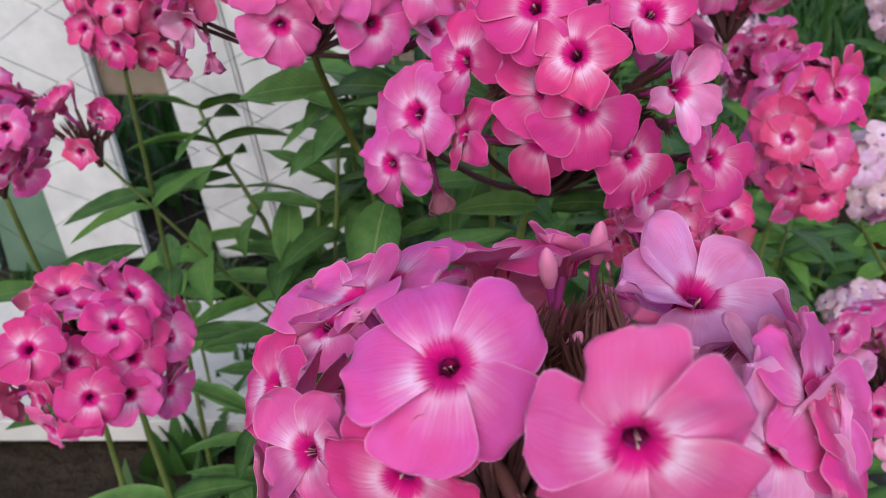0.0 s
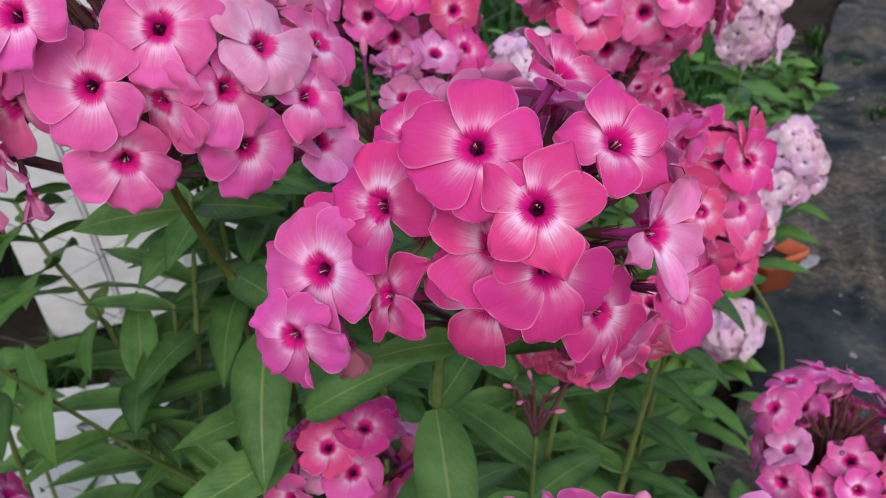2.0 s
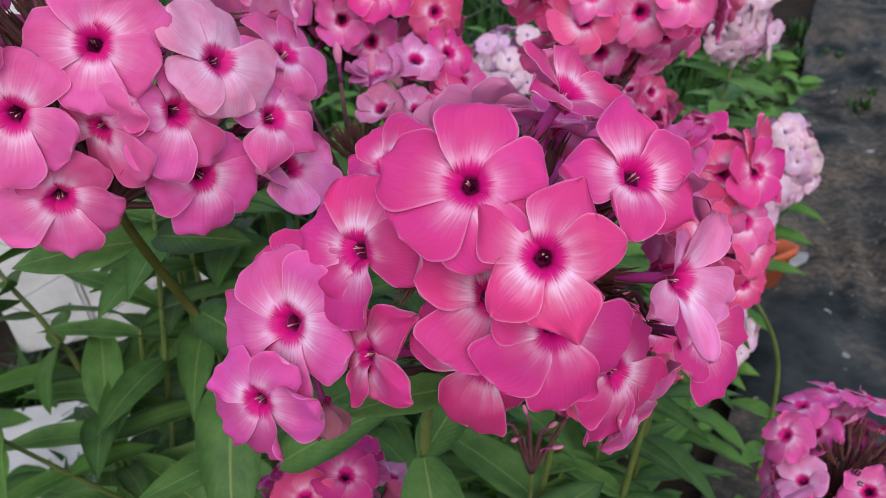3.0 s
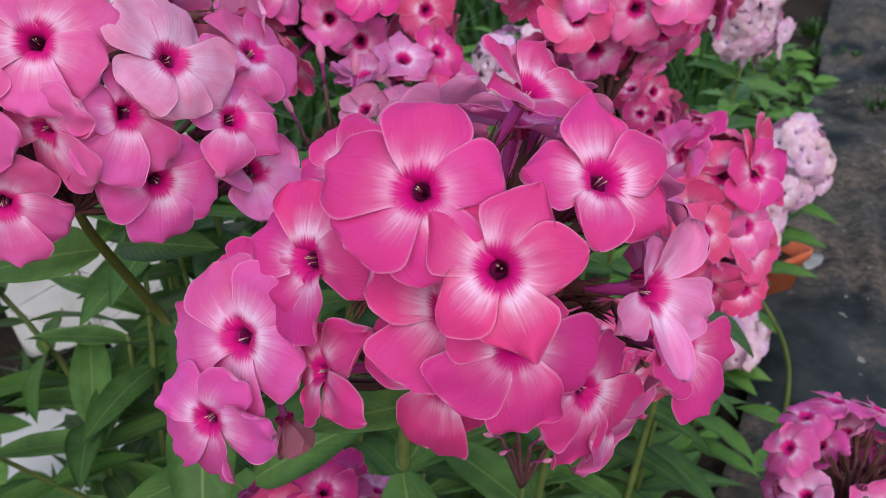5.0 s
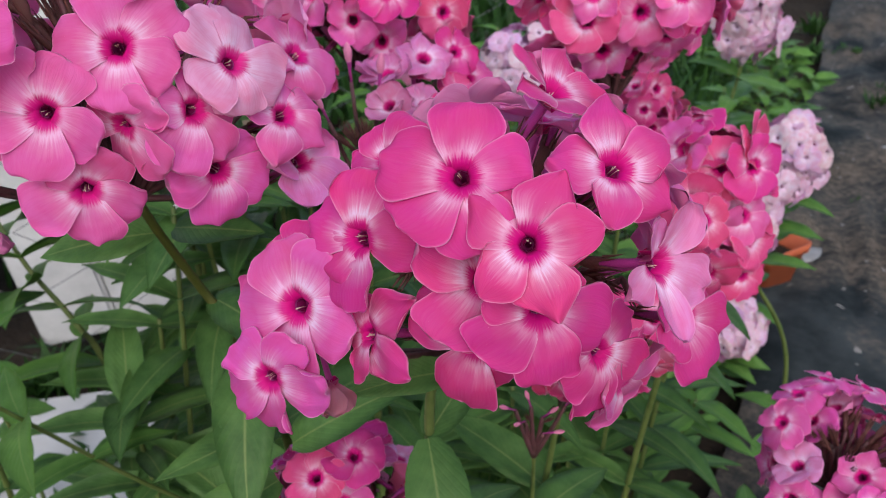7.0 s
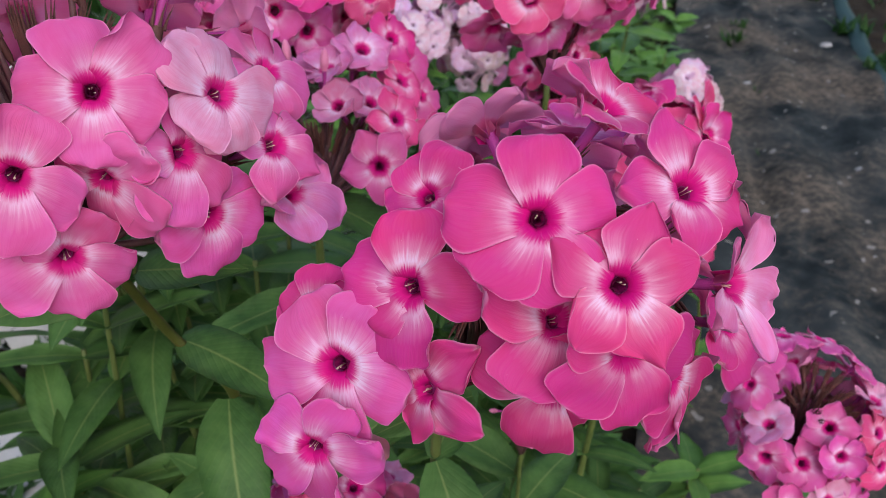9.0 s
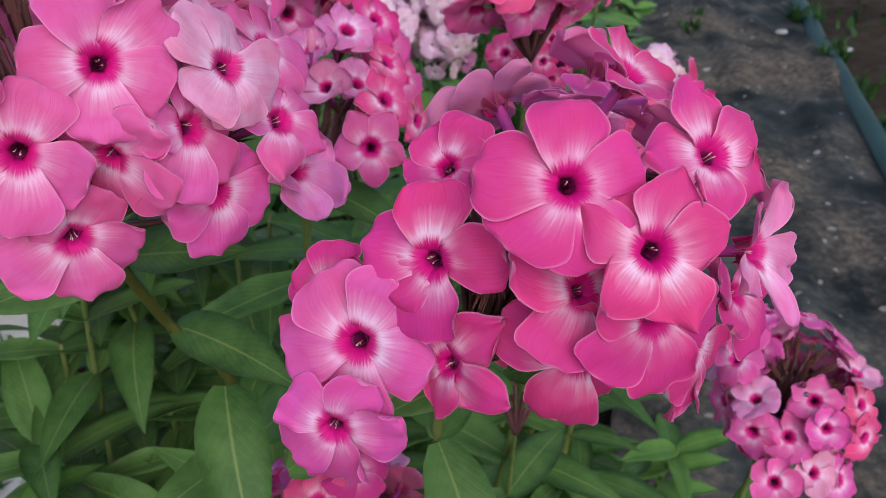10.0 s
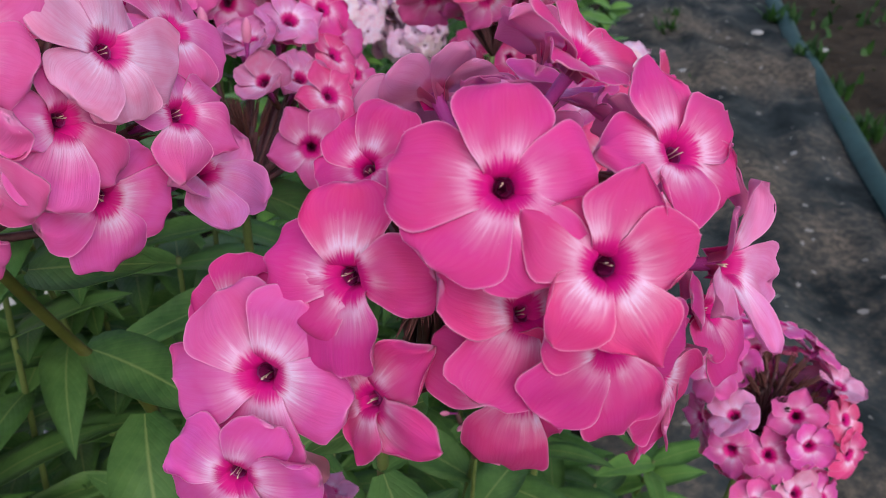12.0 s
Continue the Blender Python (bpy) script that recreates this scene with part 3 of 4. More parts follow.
def wire_net():
    """Chain-link netting in front of the fence."""
    t = tagged(new("wire_netting"), "thin grey chain-link netting with sagging wires", "netting")
    for i in range(17):
        pts = []
        for j in range(19):
            s = 1 if j % 2 else -1
            pts.append((-0.75 + 0.066 * i + (0.033 * s * (1 if i % 2 else -1)) * 0.97 + 0.012 * noise.noise((i * 0.8, j * 0.5, 4)), 0.84 + 0.004 * s + 0.02 * noise.noise((i * 0.3, j * 0.2, 0)), 0.62 - 0.036 * j + 0.012 * noise.noise((i * 0.7, j * 0.6, 9))))
        vs, fs = tube(pts, [0.0007] * 19, 4)
        part("wire", mesh("wire", vs, fs, (WIRE,)), t)
    return t


wire_net()


def flower_pot():
    t = tagged(new("plant_pot"), "small square orange plastic plant pot on the soil", "pot")
    t.location = (0.588, 0.935, -0.004)
    t.rotation_euler = (0, 0, radians(20))
    bm = bmesh.new()
    rings = [(0.026, 0.0), (0.036, 0.062), (0.040, 0.063), (0.041, 0.075), (0.0385, 0.075), (0.034, 0.055)]
    loops = []
    for h, z in rings:
        loop = []
        for cx, cy in ((1, 1), (-1, 1), (-1, -1), (1, -1)):
            for k in range(4):
                a = math.atan2(cy, cx) + radians(-45 + 30 * k)
                loop.append(bm.verts.new((cx * h * 0.8 + 0.2 * h * math.cos(a), cy * h * 0.8 + 0.2 * h * math.sin(a), z)))
        loops.append(loop)
    for a, b in zip(loops, loops[1:]):
        for i in range(16):
            bm.faces.new((a[i], a[(i + 1) % 16], b[(i + 1) % 16], b[i]))
    bm.faces.new(loops[0][::-1])
    part("pot_wall", bm_mesh("pot_wall", bm, TERRACOTTA, True), t)
    vs, fs = [(0.034 * c, 0.034 * s, 0.056) for c, s in ((1, 1), (-1, 1), (-1, -1), (1, -1))], [(0, 1, 2, 3)]
    part("potting_soil", mesh("potting_soil", vs, fs, (SOIL,)), t)


flower_pot()


def stone(x, y, size, seed, label):
    bm = bmesh.new()
    bmesh.ops.create_icosphere(bm, subdivisions=3, radius=1)
    for v in bm.verts:
        k = 1 + 0.25 * noise.noise(v.co * 1.4 + Vector((seed, 0, 0)))
        v.co = Vector((v.co.x * size * k, v.co.y * size * 0.8 * k, v.co.z * size * 0.35 * k + size * 0.12))
    ob = tagged(new("stone", bm_mesh("stone", bm, STONE, True)), label, "stone")
    ob.location = (x, y, 0)
    return ob


stone(0.685, 0.975, 0.045, 2, "flat pale grey stone beside the pot")

# ---- the phloxes ----
PINK = "pink phlox with magenta-eyed flowers in a dense domed head"
mid = Head("salmon-pink phlox in full bloom with a large domed head", (0.06, 0.36), [(0.045, 0.33, 0.22), (0.030, 0.296, 0.384), (0.036, 0.285, 0.425)], (0.035, 0.266, 0.470), fine=True)
mid.bloom(0.0240, 0.2250, 0.5020, (-0.31, -0.79, 0.52), 0.0147, ((77, 0.99), (154, 1.1), (214, 1.01), (280, 1.02), (359, 0.93)), "round", "p")
mid.bloom(0.0337, 0.2138, 0.4925, (-0.31, -0.84, 0.45), 0.0144, ((63, 1.04), (138, 0.97), (215, 0.91), (283, 1.07), (359, 1.0)), "star", "p")
mid.bloom(0.0060, 0.2420, 0.4830, (-0.68, -0.64, 0.36), 0.0148, ((78, 1.02), (155, 1.0), (206, 0.84), (258, 1.06), (353, 0.97)), "round", "p")
mid.bloom(-0.0080, 0.2470, 0.4655, (-0.55, -0.70, 0.42), 0.0155, ((41, 0.98), (110, 0.99), (176, 1.04), (248, 1.12), (323, 1.01)), "round", "pl")
mid.bloom(0.0550, 0.2260, 0.5000, (0.14, -0.73, 0.67), 0.0142, ((15, 1.0), (89, 1.14), (166, 0.97), (249, 0.87), (322, 1.02)), "star", "p")
mid.bloom(-0.0160, 0.2420, 0.4510, (-0.62, -0.77, 0.16), 0.0133, ((53, 0.91), (142, 0.89), (219, 0.95), (271, 1.02), (351, 1.09)), "round", "pl")
mid.bloom(0.0060, 0.2360, 0.4630, (-0.88, -0.34, 0.33), 0.0124, ((17, 1.21), (106, 0.8), (179, 0.8), (240, 0.91), (301, 1.21)), "star", "p")
mid.bloom(0.0290, 0.2260, 0.4790, (0.16, -0.80, 0.58), 0.0140, ((78, 0.8), (152, 1.1), (228, 1.13), (279, 1.02), (351, 0.83)), "round", "p")
mid.bloom(0.0370, 0.2155, 0.4770, (-0.02, -0.99, 0.17), 0.0133, ((55, 0.8), (149, 0.8), (221, 1.12), (282, 1.22), (343, 1.21)), "round", "p")
mid.bloom(0.0269, 0.2232, 0.4662, (-0.44, -0.89, 0.15), 0.0131, ((28, 0.8), (107, 0.8), (157, 1.22), (249, 1.22), (307, 0.9)), "round", "p")
mid.bloom(0.0622, 0.2196, 0.4816, (0.45, -0.82, 0.36), 0.0122, ((52, 1.25, 0.85), (108, 0.9, 0.7), (212, 1.0, 0.7), (272, 1.35, 0.5), (335, 1.2, 0.9)), "curled", "fade", 12.0)
mid.bloom(0.0520, 0.2200, 0.4620, (0.39, -0.90, 0.18), 0.0129, ((32, 0.91), (117, 0.8), (198, 0.86), (269, 1.22), (321, 1.22)), "round", "p")
mid.bloom(0.0810, 0.2390, 0.4540, (0.37, -0.86, 0.35), 0.0129, ((55, 0.83), (144, 0.8), (220, 0.8), (293, 1.22), (346, 1.22)), "round", "p", 10.0)
mid.bloom(0.0470, 0.2420, 0.5110, (0.42, -0.35, 0.84), 0.0120, ((9, 1.22), (69, 1.22), (153, 1.04), (211, 0.99), (275, 0.8)), "star", "p", 18.0)
mid.bloom(0.0410, 0.2820, 0.4940, (0.05, 0.84, 0.54), 0.0150, ((84, 1.09), (156, 1.12), (206, 0.8), (300, 0.8), (350, 0.93)), "curled", "li", 2.0)
mid.bloom(0.0140, 0.2510, 0.4960, (-0.55, -0.45, 0.70), 0.0106, ((34, 1.06), (101, 0.86), (173, 0.8), (267, 0.8), (339, 0.87)), "round", "p", 12.0)
mid.bloom(-0.0068, 0.2680, 0.4650, (-0.30, -0.75, 0.60), 0.0102, ((4, 0.92), (67, 1.08), (126, 0.8), (198, 0.8), (292, 0.8)), "round", "p", 15.0)
for x, y, z, n in ((0.062, 0.272, 0.502, (0.5, 0.35, 0.8)), (0.078, 0.262, 0.482, (0.85, 0.1, 0.5)), (0.066, 0.288, 0.480, (0.6, 0.7, 0.4)), (0.044, 0.299, 0.478, (0.1, 0.9, 0.4)), (0.080, 0.255, 0.462, (0.9, -0.2, 0.3)), (0.074, 0.243, 0.488, (0.80, -0.1, 0.6)), (0.062, 0.228, 0.447, (0.5, -0.7, -0.1)), (0.050, 0.258, 0.500, (0.3, 0.1, 0.9))):
    mid.bloom(x, y, z, n, 0.0135, None, "curled", "pl")
mid.bloom(-0.0018, 0.2595, 0.4347, (0.2, -0.3, -0.9), 0.0085, None, "curled", "wilt", 62.0, "withered brownish flower")
mid.tuft((0.019, 0.242, 0.476), (-0.8, -0.5, -0.2), 8, 0.0075, 0.0040)
mid.tuft((0.046, 0.232, 0.494), (0.1, -0.6, 0.5), 5, 0.0065, 0.003)
mid.tuft((0.062, 0.240, 0.468), (0.3, -0.8, 0.2), 5, 0.0065, 0.004)
mid.calyces(0.018, 26, 0.0075, 0.0)
mid.branches()
mid.pairs((0.30, 0.42, 0.52), 0.055, 20)
mid.leaf((0.029, 0.293, 0.383), (-0.000, -0.032, -0.024), 0.056, (-0.09, -0.45, 0.89), width=1.25)
mid.leaf((0.029, 0.295, 0.382), (0.019, 0.015, 0.013), 0.034, (-0.10, -0.48, 0.84), width=1.2)
mid.leaf((0.038, 0.268, 0.425), (0.017, -0.014, 0.009), 0.028, (-0.14, -0.48, 0.82), width=1.2)
mid.leaf((0.033, 0.274, 0.422), (-0.024, -0.005, 0.004), 0.03, (-0.08, -0.50, 0.83), width=1.3)
mid.leaf((0.032, 0.301, 0.352), (-0.015, -0.026, -0.004), 0.05, (-0.07, -0.44, 0.90), width=1.2)

tall = Head("tall pink phlox with a broad flower head and fading lilac blooms", (-0.02, 0.46), [(-0.015, 0.40, 0.25), (-0.022, 0.335, 0.39), (-0.037, 0.338, 0.42), (-0.047, 0.322, 0.455), (-0.05, 0.32, 0.468)], (-0.052, 0.325, 0.505), dark=True, fine=True, thick=0.0019)
tall.bloom(-0.0410, 0.2830, 0.5160, (0.06, -0.94, 0.34), 0.0143, ((30, 1.17), (91, 0.98), (168, 0.96), (257, 1.02), (326, 0.95)), "round", "lp")
tall.bloom(-0.0170, 0.2900, 0.5090, (0.59, -0.74, 0.34), 0.0143, ((67, 0.98), (133, 1.09), (220, 0.87), (273, 0.87), (346, 1.14)), "round", "li")
tall.bloom(-0.0580, 0.2780, 0.5040, (-0.07, -0.98, 0.19), 0.0142, ((57, 0.93), (129, 0.99), (186, 1.07), (256, 1.1), (323, 0.94)), "round", "lp")
tall.bloom(-0.0530, 0.2780, 0.4850, (0.11, -0.99, -0.10), 0.0135, ((41, 0.82), (121, 0.8), (197, 1.12), (267, 1.1), (333, 1.02)), "round", "lp")
tall.bloom(-0.0430, 0.2820, 0.4985, (-0.54, -0.84, -0.05), 0.0125, ((36, 0.98), (102, 0.8), (169, 0.8), (263, 0.89), (319, 1.2)), "round", "lp")
tall.bloom(-0.0270, 0.2850, 0.5000, (0.54, -0.82, 0.19), 0.0133, ((3, 0.84), (77, 0.8), (169, 0.95), (241, 1.19), (291, 1.05)), "round", "lp")
tall.bloom(-0.0240, 0.2880, 0.4830, (0.41, -0.91, 0.05), 0.0135, ((37, 0.92), (105, 0.87), (188, 0.95), (271, 1.12), (337, 1.06)), "round", "lp")
tall.bloom(-0.0064, 0.2962, 0.4933, (0.58, -0.69, 0.43), 0.0128, ((19, 1.04), (91, 0.8), (167, 0.9), (257, 1.09), (329, 1.1)), "star", "lp")
tall.bloom(-0.0040, 0.3020, 0.4780, (0.55, -0.64, 0.54), 0.0132, ((32, 0.94), (126, 0.8), (198, 1.03), (260, 1.22), (320, 1.22)), "curled", "fade", 20.0)
tall.bloom(-0.0700, 0.2740, 0.5220, (-0.15, -0.90, 0.41), 0.0137, ((67, 0.95), (138, 1.14), (202, 1.03), (267, 0.9), (356, 0.8)), "round", "lp")
tall.bloom(-0.0005, 0.3242, 0.5011, (0.55, -0.5, 0.65), 0.0145, None, "round", "lp")
tall.bloom(-0.0783, 0.2900, 0.5142, (-0.45, -0.85, 0.25), 0.0138, None, "round", "lp", 0.0)
tall.bloom(-0.0884, 0.2920, 0.4993, (-0.75, -0.5, 0.1), 0.013, None, "curled", "pl", 12.0)
tall.bloom(-0.0800, 0.2920, 0.4964, (-0.5, -0.8, -0.1), 0.0128, None, "round", "lp", 8.0)
tall.bloom(-0.0862, 0.2920, 0.4835, (-0.4, -0.7, -0.5), 0.0105, None, "curled", "li", 30.0)
tall.bloom(-0.0810, 0.2930, 0.4710, (0.2, -0.3, -0.9), 0.0070, None, "curled", "lilac", 60.0)
tall.bloom(-0.0922, 0.2960, 0.4685, (-0.2, -0.4, -0.9), 0.0078, None, "curled", "lilac", 55.0)
tall.fill((0.058, 0.046, 0.042), 34, 0.0140, -0.35, 1.25, ("lp", "pl", "li"), ("round", "curled"), shrink=0.95, clear=(0.35, -0.8, 0.4), lump=0.0, wild=0.25)
tall.calyces(0.022, 22, 0.0075)
tall.branches()
tall.pairs((0.15, 0.24, 0.32), 0.055, 40)
tall.leaf((-0.035, 0.340, 0.417), (0.025, -0.032, -0.000), 0.046, (-0.05, -0.48, 0.85), width=1.2)
tall.leaf((-0.025, 0.332, 0.396), (-0.007, -0.033, -0.017), 0.054, (-0.04, -0.44, 0.90), width=1.2)
tall.leaf((-0.042, 0.332, 0.448), (0.021, -0.017, 0.004), 0.034, (-0.04, -0.52, 0.80), width=1.2)
tall.leaf((-0.047, 0.325, 0.450), (-0.03, 0.005, -0.004), 0.036, (-0.04, -0.52, 0.80), width=1.3)

near = Head("pink phlox with a wide head, closed buds in its middle", (0.02, 0.15), [(0.02, 0.145, 0.2), (0.012, 0.135, 0.38), (0.012, 0.13, 0.42)], (0.012, 0.125, 0.445), fine=True)
near.bloom(0.0005, 0.0890, 0.4860, (-0.19, -0.63, 0.75), 0.0137, ((28, 0.96), (102, 0.91), (181, 1.03), (254, 1.06), (316, 0.96)), "round", "pl")
near.bloom(0.0200, 0.0680, 0.4910, (-0.10, -0.99, 0.11), 0.0128, ((31, 0.98), (99, 0.97), (174, 0.92), (243, 0.95), (328, 1.05)), "round", "pl")
near.bloom(0.0455, 0.1305, 0.4705, (0.10, -0.30, 0.95), 0.0165, ((33, 0.8), (127, 1.02), (192, 1.02), (262, 1.01), (325, 0.99)), "curled", "li", 16.0)
near.bloom(-0.0250, 0.1530, 0.4500, (-0.25, -0.60, 0.76), 0.0125, ((15, 0.92), (84, 0.8), (147, 1.04), (209, 1.07), (289, 0.8)), "round", "pl")
near.bloom(-0.0360, 0.1470, 0.4380, (-0.76, -0.49, 0.44), 0.0138, ((10, 0.94), (104, 0.97), (176, 1.22), (232, 1.22), (298, 1.02)), "round", "p")
near.bloom(-0.0052, 0.0861, 0.4695, (-0.27, -0.96, 0.10), 0.0120, ((57, 1.01), (119, 0.96), (182, 0.96), (263, 0.95), (348, 0.88)), "round", "p")
near.bloom(0.0468, 0.0914, 0.4703, (0.47, -0.77, 0.43), 0.0123, ((32, 1.15), (120, 1.03), (192, 0.8), (264, 0.89), (329, 0.91)), "curled", "li")
near.bloom(-0.0214, 0.1037, 0.4584, (-0.63, -0.61, 0.48), 0.0119, ((2, 1.01), (56, 0.94), (128, 0.97), (217, 0.92), (294, 0.81)), "curled", "pl")
near.bloom(0.040, 0.135, 0.462, (0.4, 0.2, 0.9), 0.0130, None, "curled", "pl", 10.0)
near.bloom(0.0098, 0.1500, 0.4665, (-0.1, 0.35, 0.95), 0.016, None, "round", "p", 14.0)
near.bloom(-0.0089, 0.1220, 0.4782, (-0.4, 0.25, 0.9), 0.0135, None, "round", "pl", 4.0)
near.bloom(-0.0147, 0.1220, 0.4751, (-0.5, 0.0, 0.85), 0.012, None, "curled", "pl", 10.0)
near.bloom(0.0251, 0.1520, 0.4654, (0.2, 0.3, 0.9), 0.011, None, "curled", "pl", 30.0)
near.bloom(0.0536, 0.0980, 0.4735, (0.55, -0.55, 0.6), 0.0125, None, "round", "pl", 0.0)
near.bloom(0.0600, 0.1150, 0.4695, (0.7, -0.1, 0.7), 0.011, None, "curled", "pl", 8.0)
near.bloom(0.0586, 0.0950, 0.4671, (0.8, -0.4, 0.45), 0.0115, None, "round", "p", 0.0)
near.bloom(0.0501, 0.1080, 0.4706, (0.5, -0.3, 0.8), 0.012, None, "curled", "li", 8.0)
near.bloom(0.0599, 0.1400, 0.4626, (0.6, 0.3, 0.7), 0.0125, None, "curled", "red", 0.0)
near.bud(0.0312, 0.1520, 0.4660, (0.05, 0.0, 1.0), 0.0095)
near.bud(0.0196, 0.1340, 0.4711, (-0.15, -0.1, 1.0), 0.0085)
near.bud(0.0200, 0.1129, 0.4700, (0.3, -0.2, 1.0), 0.0062)
near.bud(0.0115, 0.1051, 0.4720, (-0.5, -0.3, 0.9), 0.0062)
near.bud(0.0145, 0.1259, 0.4660, (0.1, -0.1, 1.0), 0.0062)
near.fill((0.045, 0.045, 0.032), 14, 0.0130, -0.4, 1.3, ("pl", "li", "p"), ("round", "curled"), shrink=0.9, hollow=0.35)
near.calyces(0.016, 24, 0.0075, 0.006)
near.tuft((0.0187, 0.1105, 0.470), (0.0, -0.15, 1.0), 22, 0.0085, 0.0060)
near.tuft((0.026, 0.122, 0.466), (0.1, 0.0, 1.0), 14, 0.0085, 0.0060)
near.branches()
near.pairs((0.4, 0.55), 0.05, 20)

left = Head(PINK, (-0.14, 0.36), [(-0.14, 0.34, 0.15), (-0.14, 0.31, 0.31)], (-0.150, 0.300, 0.335))
for x, y, z in ((-0.130, 0.283, 0.365), (-0.126, 0.284, 0.349), (-0.128, 0.300, 0.370), (-0.118, 0.317, 0.350), (-0.136, 0.261, 0.346), (-0.157, 0.265, 0.366)):
    d = Vector((x, y, z)) - left.center
    left.bloom(x, y, z, d.normalized() + Vector((0.2, -0.35, 0.3)), 0.0132, None, "round", "p")
left.fill((0.033, 0.034, 0.031), 36, 0.0130, -0.35, 1.05, ("lp", "red", "p", "lp"), ("round", "star"), toward=(0.0, -0.5, 0.5), wild=0.55)
left.calyces(0.015, 14, 0.007)
left.branches()
left.pairs((0.4, 0.6, 0.75), 0.045, 10)

small = Head("low pink phlox with a small tight head", (0.0, 0.36), [(0.0, 0.34, 0.2), (0.0, 0.325, 0.312)], (-0.002, 0.318, 0.334))
small.bloom(-0.0075, 0.3035, 0.3640, (-0.15, -0.6, 0.8), 0.0108, None, "round", "red")
small.bloom(0.006, 0.307, 0.368, (0.1, -0.5, 0.9), 0.0108, None, "round", "p")
small.bloom(0.0005, 0.3015, 0.3530, (-0.05, -0.7, 0.7), 0.0112, None, "round", "lp")
small.fill((0.026, 0.024, 0.020), 24, 0.0112, -0.5, 1.05, ("p", "lp", "pl", "li"), ("round", "star", "curled"), toward=(0.0, -0.5, 0.5), wild=0.55)
small.branches()
small.pairs((0.4, 0.55), 0.06, 60, width=1.2)
small.leaf((-0.014, 0.310, 0.375), (0.031, -0.010, 0.024), 0.045, (-0.03, -0.49, 0.85), width=1.1)
small.leaf((-0.020, 0.310, 0.36), (-0.035, -0.02, -0.005), 0.050, (0.04, -0.46, 0.89), width=1.2)

side = Head("coral-pink phlox with a tall narrow flower head", (0.16, 0.44), [(0.165, 0.42, 0.2), (0.168, 0.388, 0.37)], (0.170, 0.385, 0.410))
side.bloom(0.181, 0.367, 0.383, (0.1, -0.9, 0.3), 0.0118, None, "round", "red")
side.bloom(0.155, 0.360, 0.415, (-0.2, -0.9, 0.4), 0.0118, None, "round", "red")
side.fill((0.019, 0.019, 0.037), 40, 0.0138, -0.9, 0.85, ("lp", "p", "red", "lp"), ("round", "star", "round"), toward=(-0.5, -1.5, 1.2), lump=0.45, wild=0.5)
side.branches()
side.pairs((0.2, 0.32, 0.44, 0.56), 0.045, 30)

behind = Head("pink phlox with most flowers fallen, buds and bare calyces", (0.03, 0.47), [(0.03, 0.45, 0.2), (0.026, 0.41, 0.40), (0.026, 0.40, 0.425)], (0.028, 0.395, 0.448))
behind.bloom(0.041, 0.369, 0.447, (-0.25, -0.85, 0.4), 0.0135, None, "star", "lp")
behind.bloom(0.057, 0.395, 0.452, (0.3, -0.7, 0.6), 0.0125, None, "star", "red")
behind.bloom(0.061, 0.412, 0.440, (0.5, -0.7, 0.3), 0.0125, None, "round", "red")
behind.bloom(0.070, 0.425, 0.455, (0.4, -0.6, 0.6), 0.0125, None, "star", "red")
behind.bloom(0.056, 0.430, 0.468, (0.1, -0.6, 0.8), 0.0125, None, "star", "lilac", 15.0)
behind.bloom(0.072, 0.440, 0.468, (0.2, -0.7, 0.6), 0.0120, None, "round", "p")
behind.bloom(0.080, 0.420, 0.430, (0.5, -0.7, 0.1), 0.0120, None, "star", "red")
behind.bloom(0.038, 0.430, 0.462, (-0.1, -0.2, 0.9), 0.0120, None, "curled", "lilac", 20.0)
behind.bloom(0.0402, 0.4250, 0.4641, (-0.3, -0.2, 0.9), 0.012, None, "curled", "lilac", 15.0)
behind.bloom(0.0527, 0.4350, 0.4621, (0.0, -0.3, 0.9), 0.0115, None, "curled", "pl", 18.0)
behind.bloom(0.0516, 0.4100, 0.4535, (0.2, -0.5, 0.7), 0.0115, None, "curled", "lilac", 20.0)
behind.bloom(0.0689, 0.4300, 0.4497, (0.3, -0.4, 0.8), 0.0115, None, "star", "pl", 10.0)
behind.bloom(0.0811, 0.4550, 0.4511, (0.1, -0.8, 0.5), 0.012, None, "round", "lp", 0.0)
behind.bloom(0.0368, 0.4000, 0.4584, (-0.3, -0.5, 0.7), 0.0105, None, "curled", "lilac", 25.0)
behind.bloom(0.0873, 0.4500, 0.4375, (0.4, -0.7, 0.5), 0.0115, None, "round", "lp", 0.0)
behind.bud(0.023, 0.413, 0.474, (-0.05, 0.0, 1.0), 0.008)
behind.bud(0.034, 0.405, 0.471, (0.1, 0.0, 1.0), 0.008)
behind.bud(0.010, 0.395, 0.462, (-0.4, 0.0, 1.0), 0.006)
behind.bud(0.045, 0.395, 0.440, (0.4, -0.3, 0.6), 0.006)
behind.calyces(0.012, 12, 0.007, -0.004)
behind.branches()
behind.pairs((0.3, 0.45, 0.6, 0.75), 0.06, 30)

upper = Head(PINK, (0.05, 0.56), [(0.05, 0.54, 0.2), (0.044, 0.51, 0.44)], (0.042, 0.505, 0.488))
upper.bloom(0.057, 0.480, 0.455, (0.2, -0.9, 0.2), 0.0130, None, "star", "li")
upper.fill((0.048, 0.040, 0.044), 56, 0.0142, -0.7, 0.95, ("lp", "red", "p", "lp"), ("round", "star", "curled"), toward=(-0.5, -1.5, 1.2), wild=0.5)
upper.branches()
upper.pairs((0.3, 0.45, 0.6, 0.75), 0.06, 30)

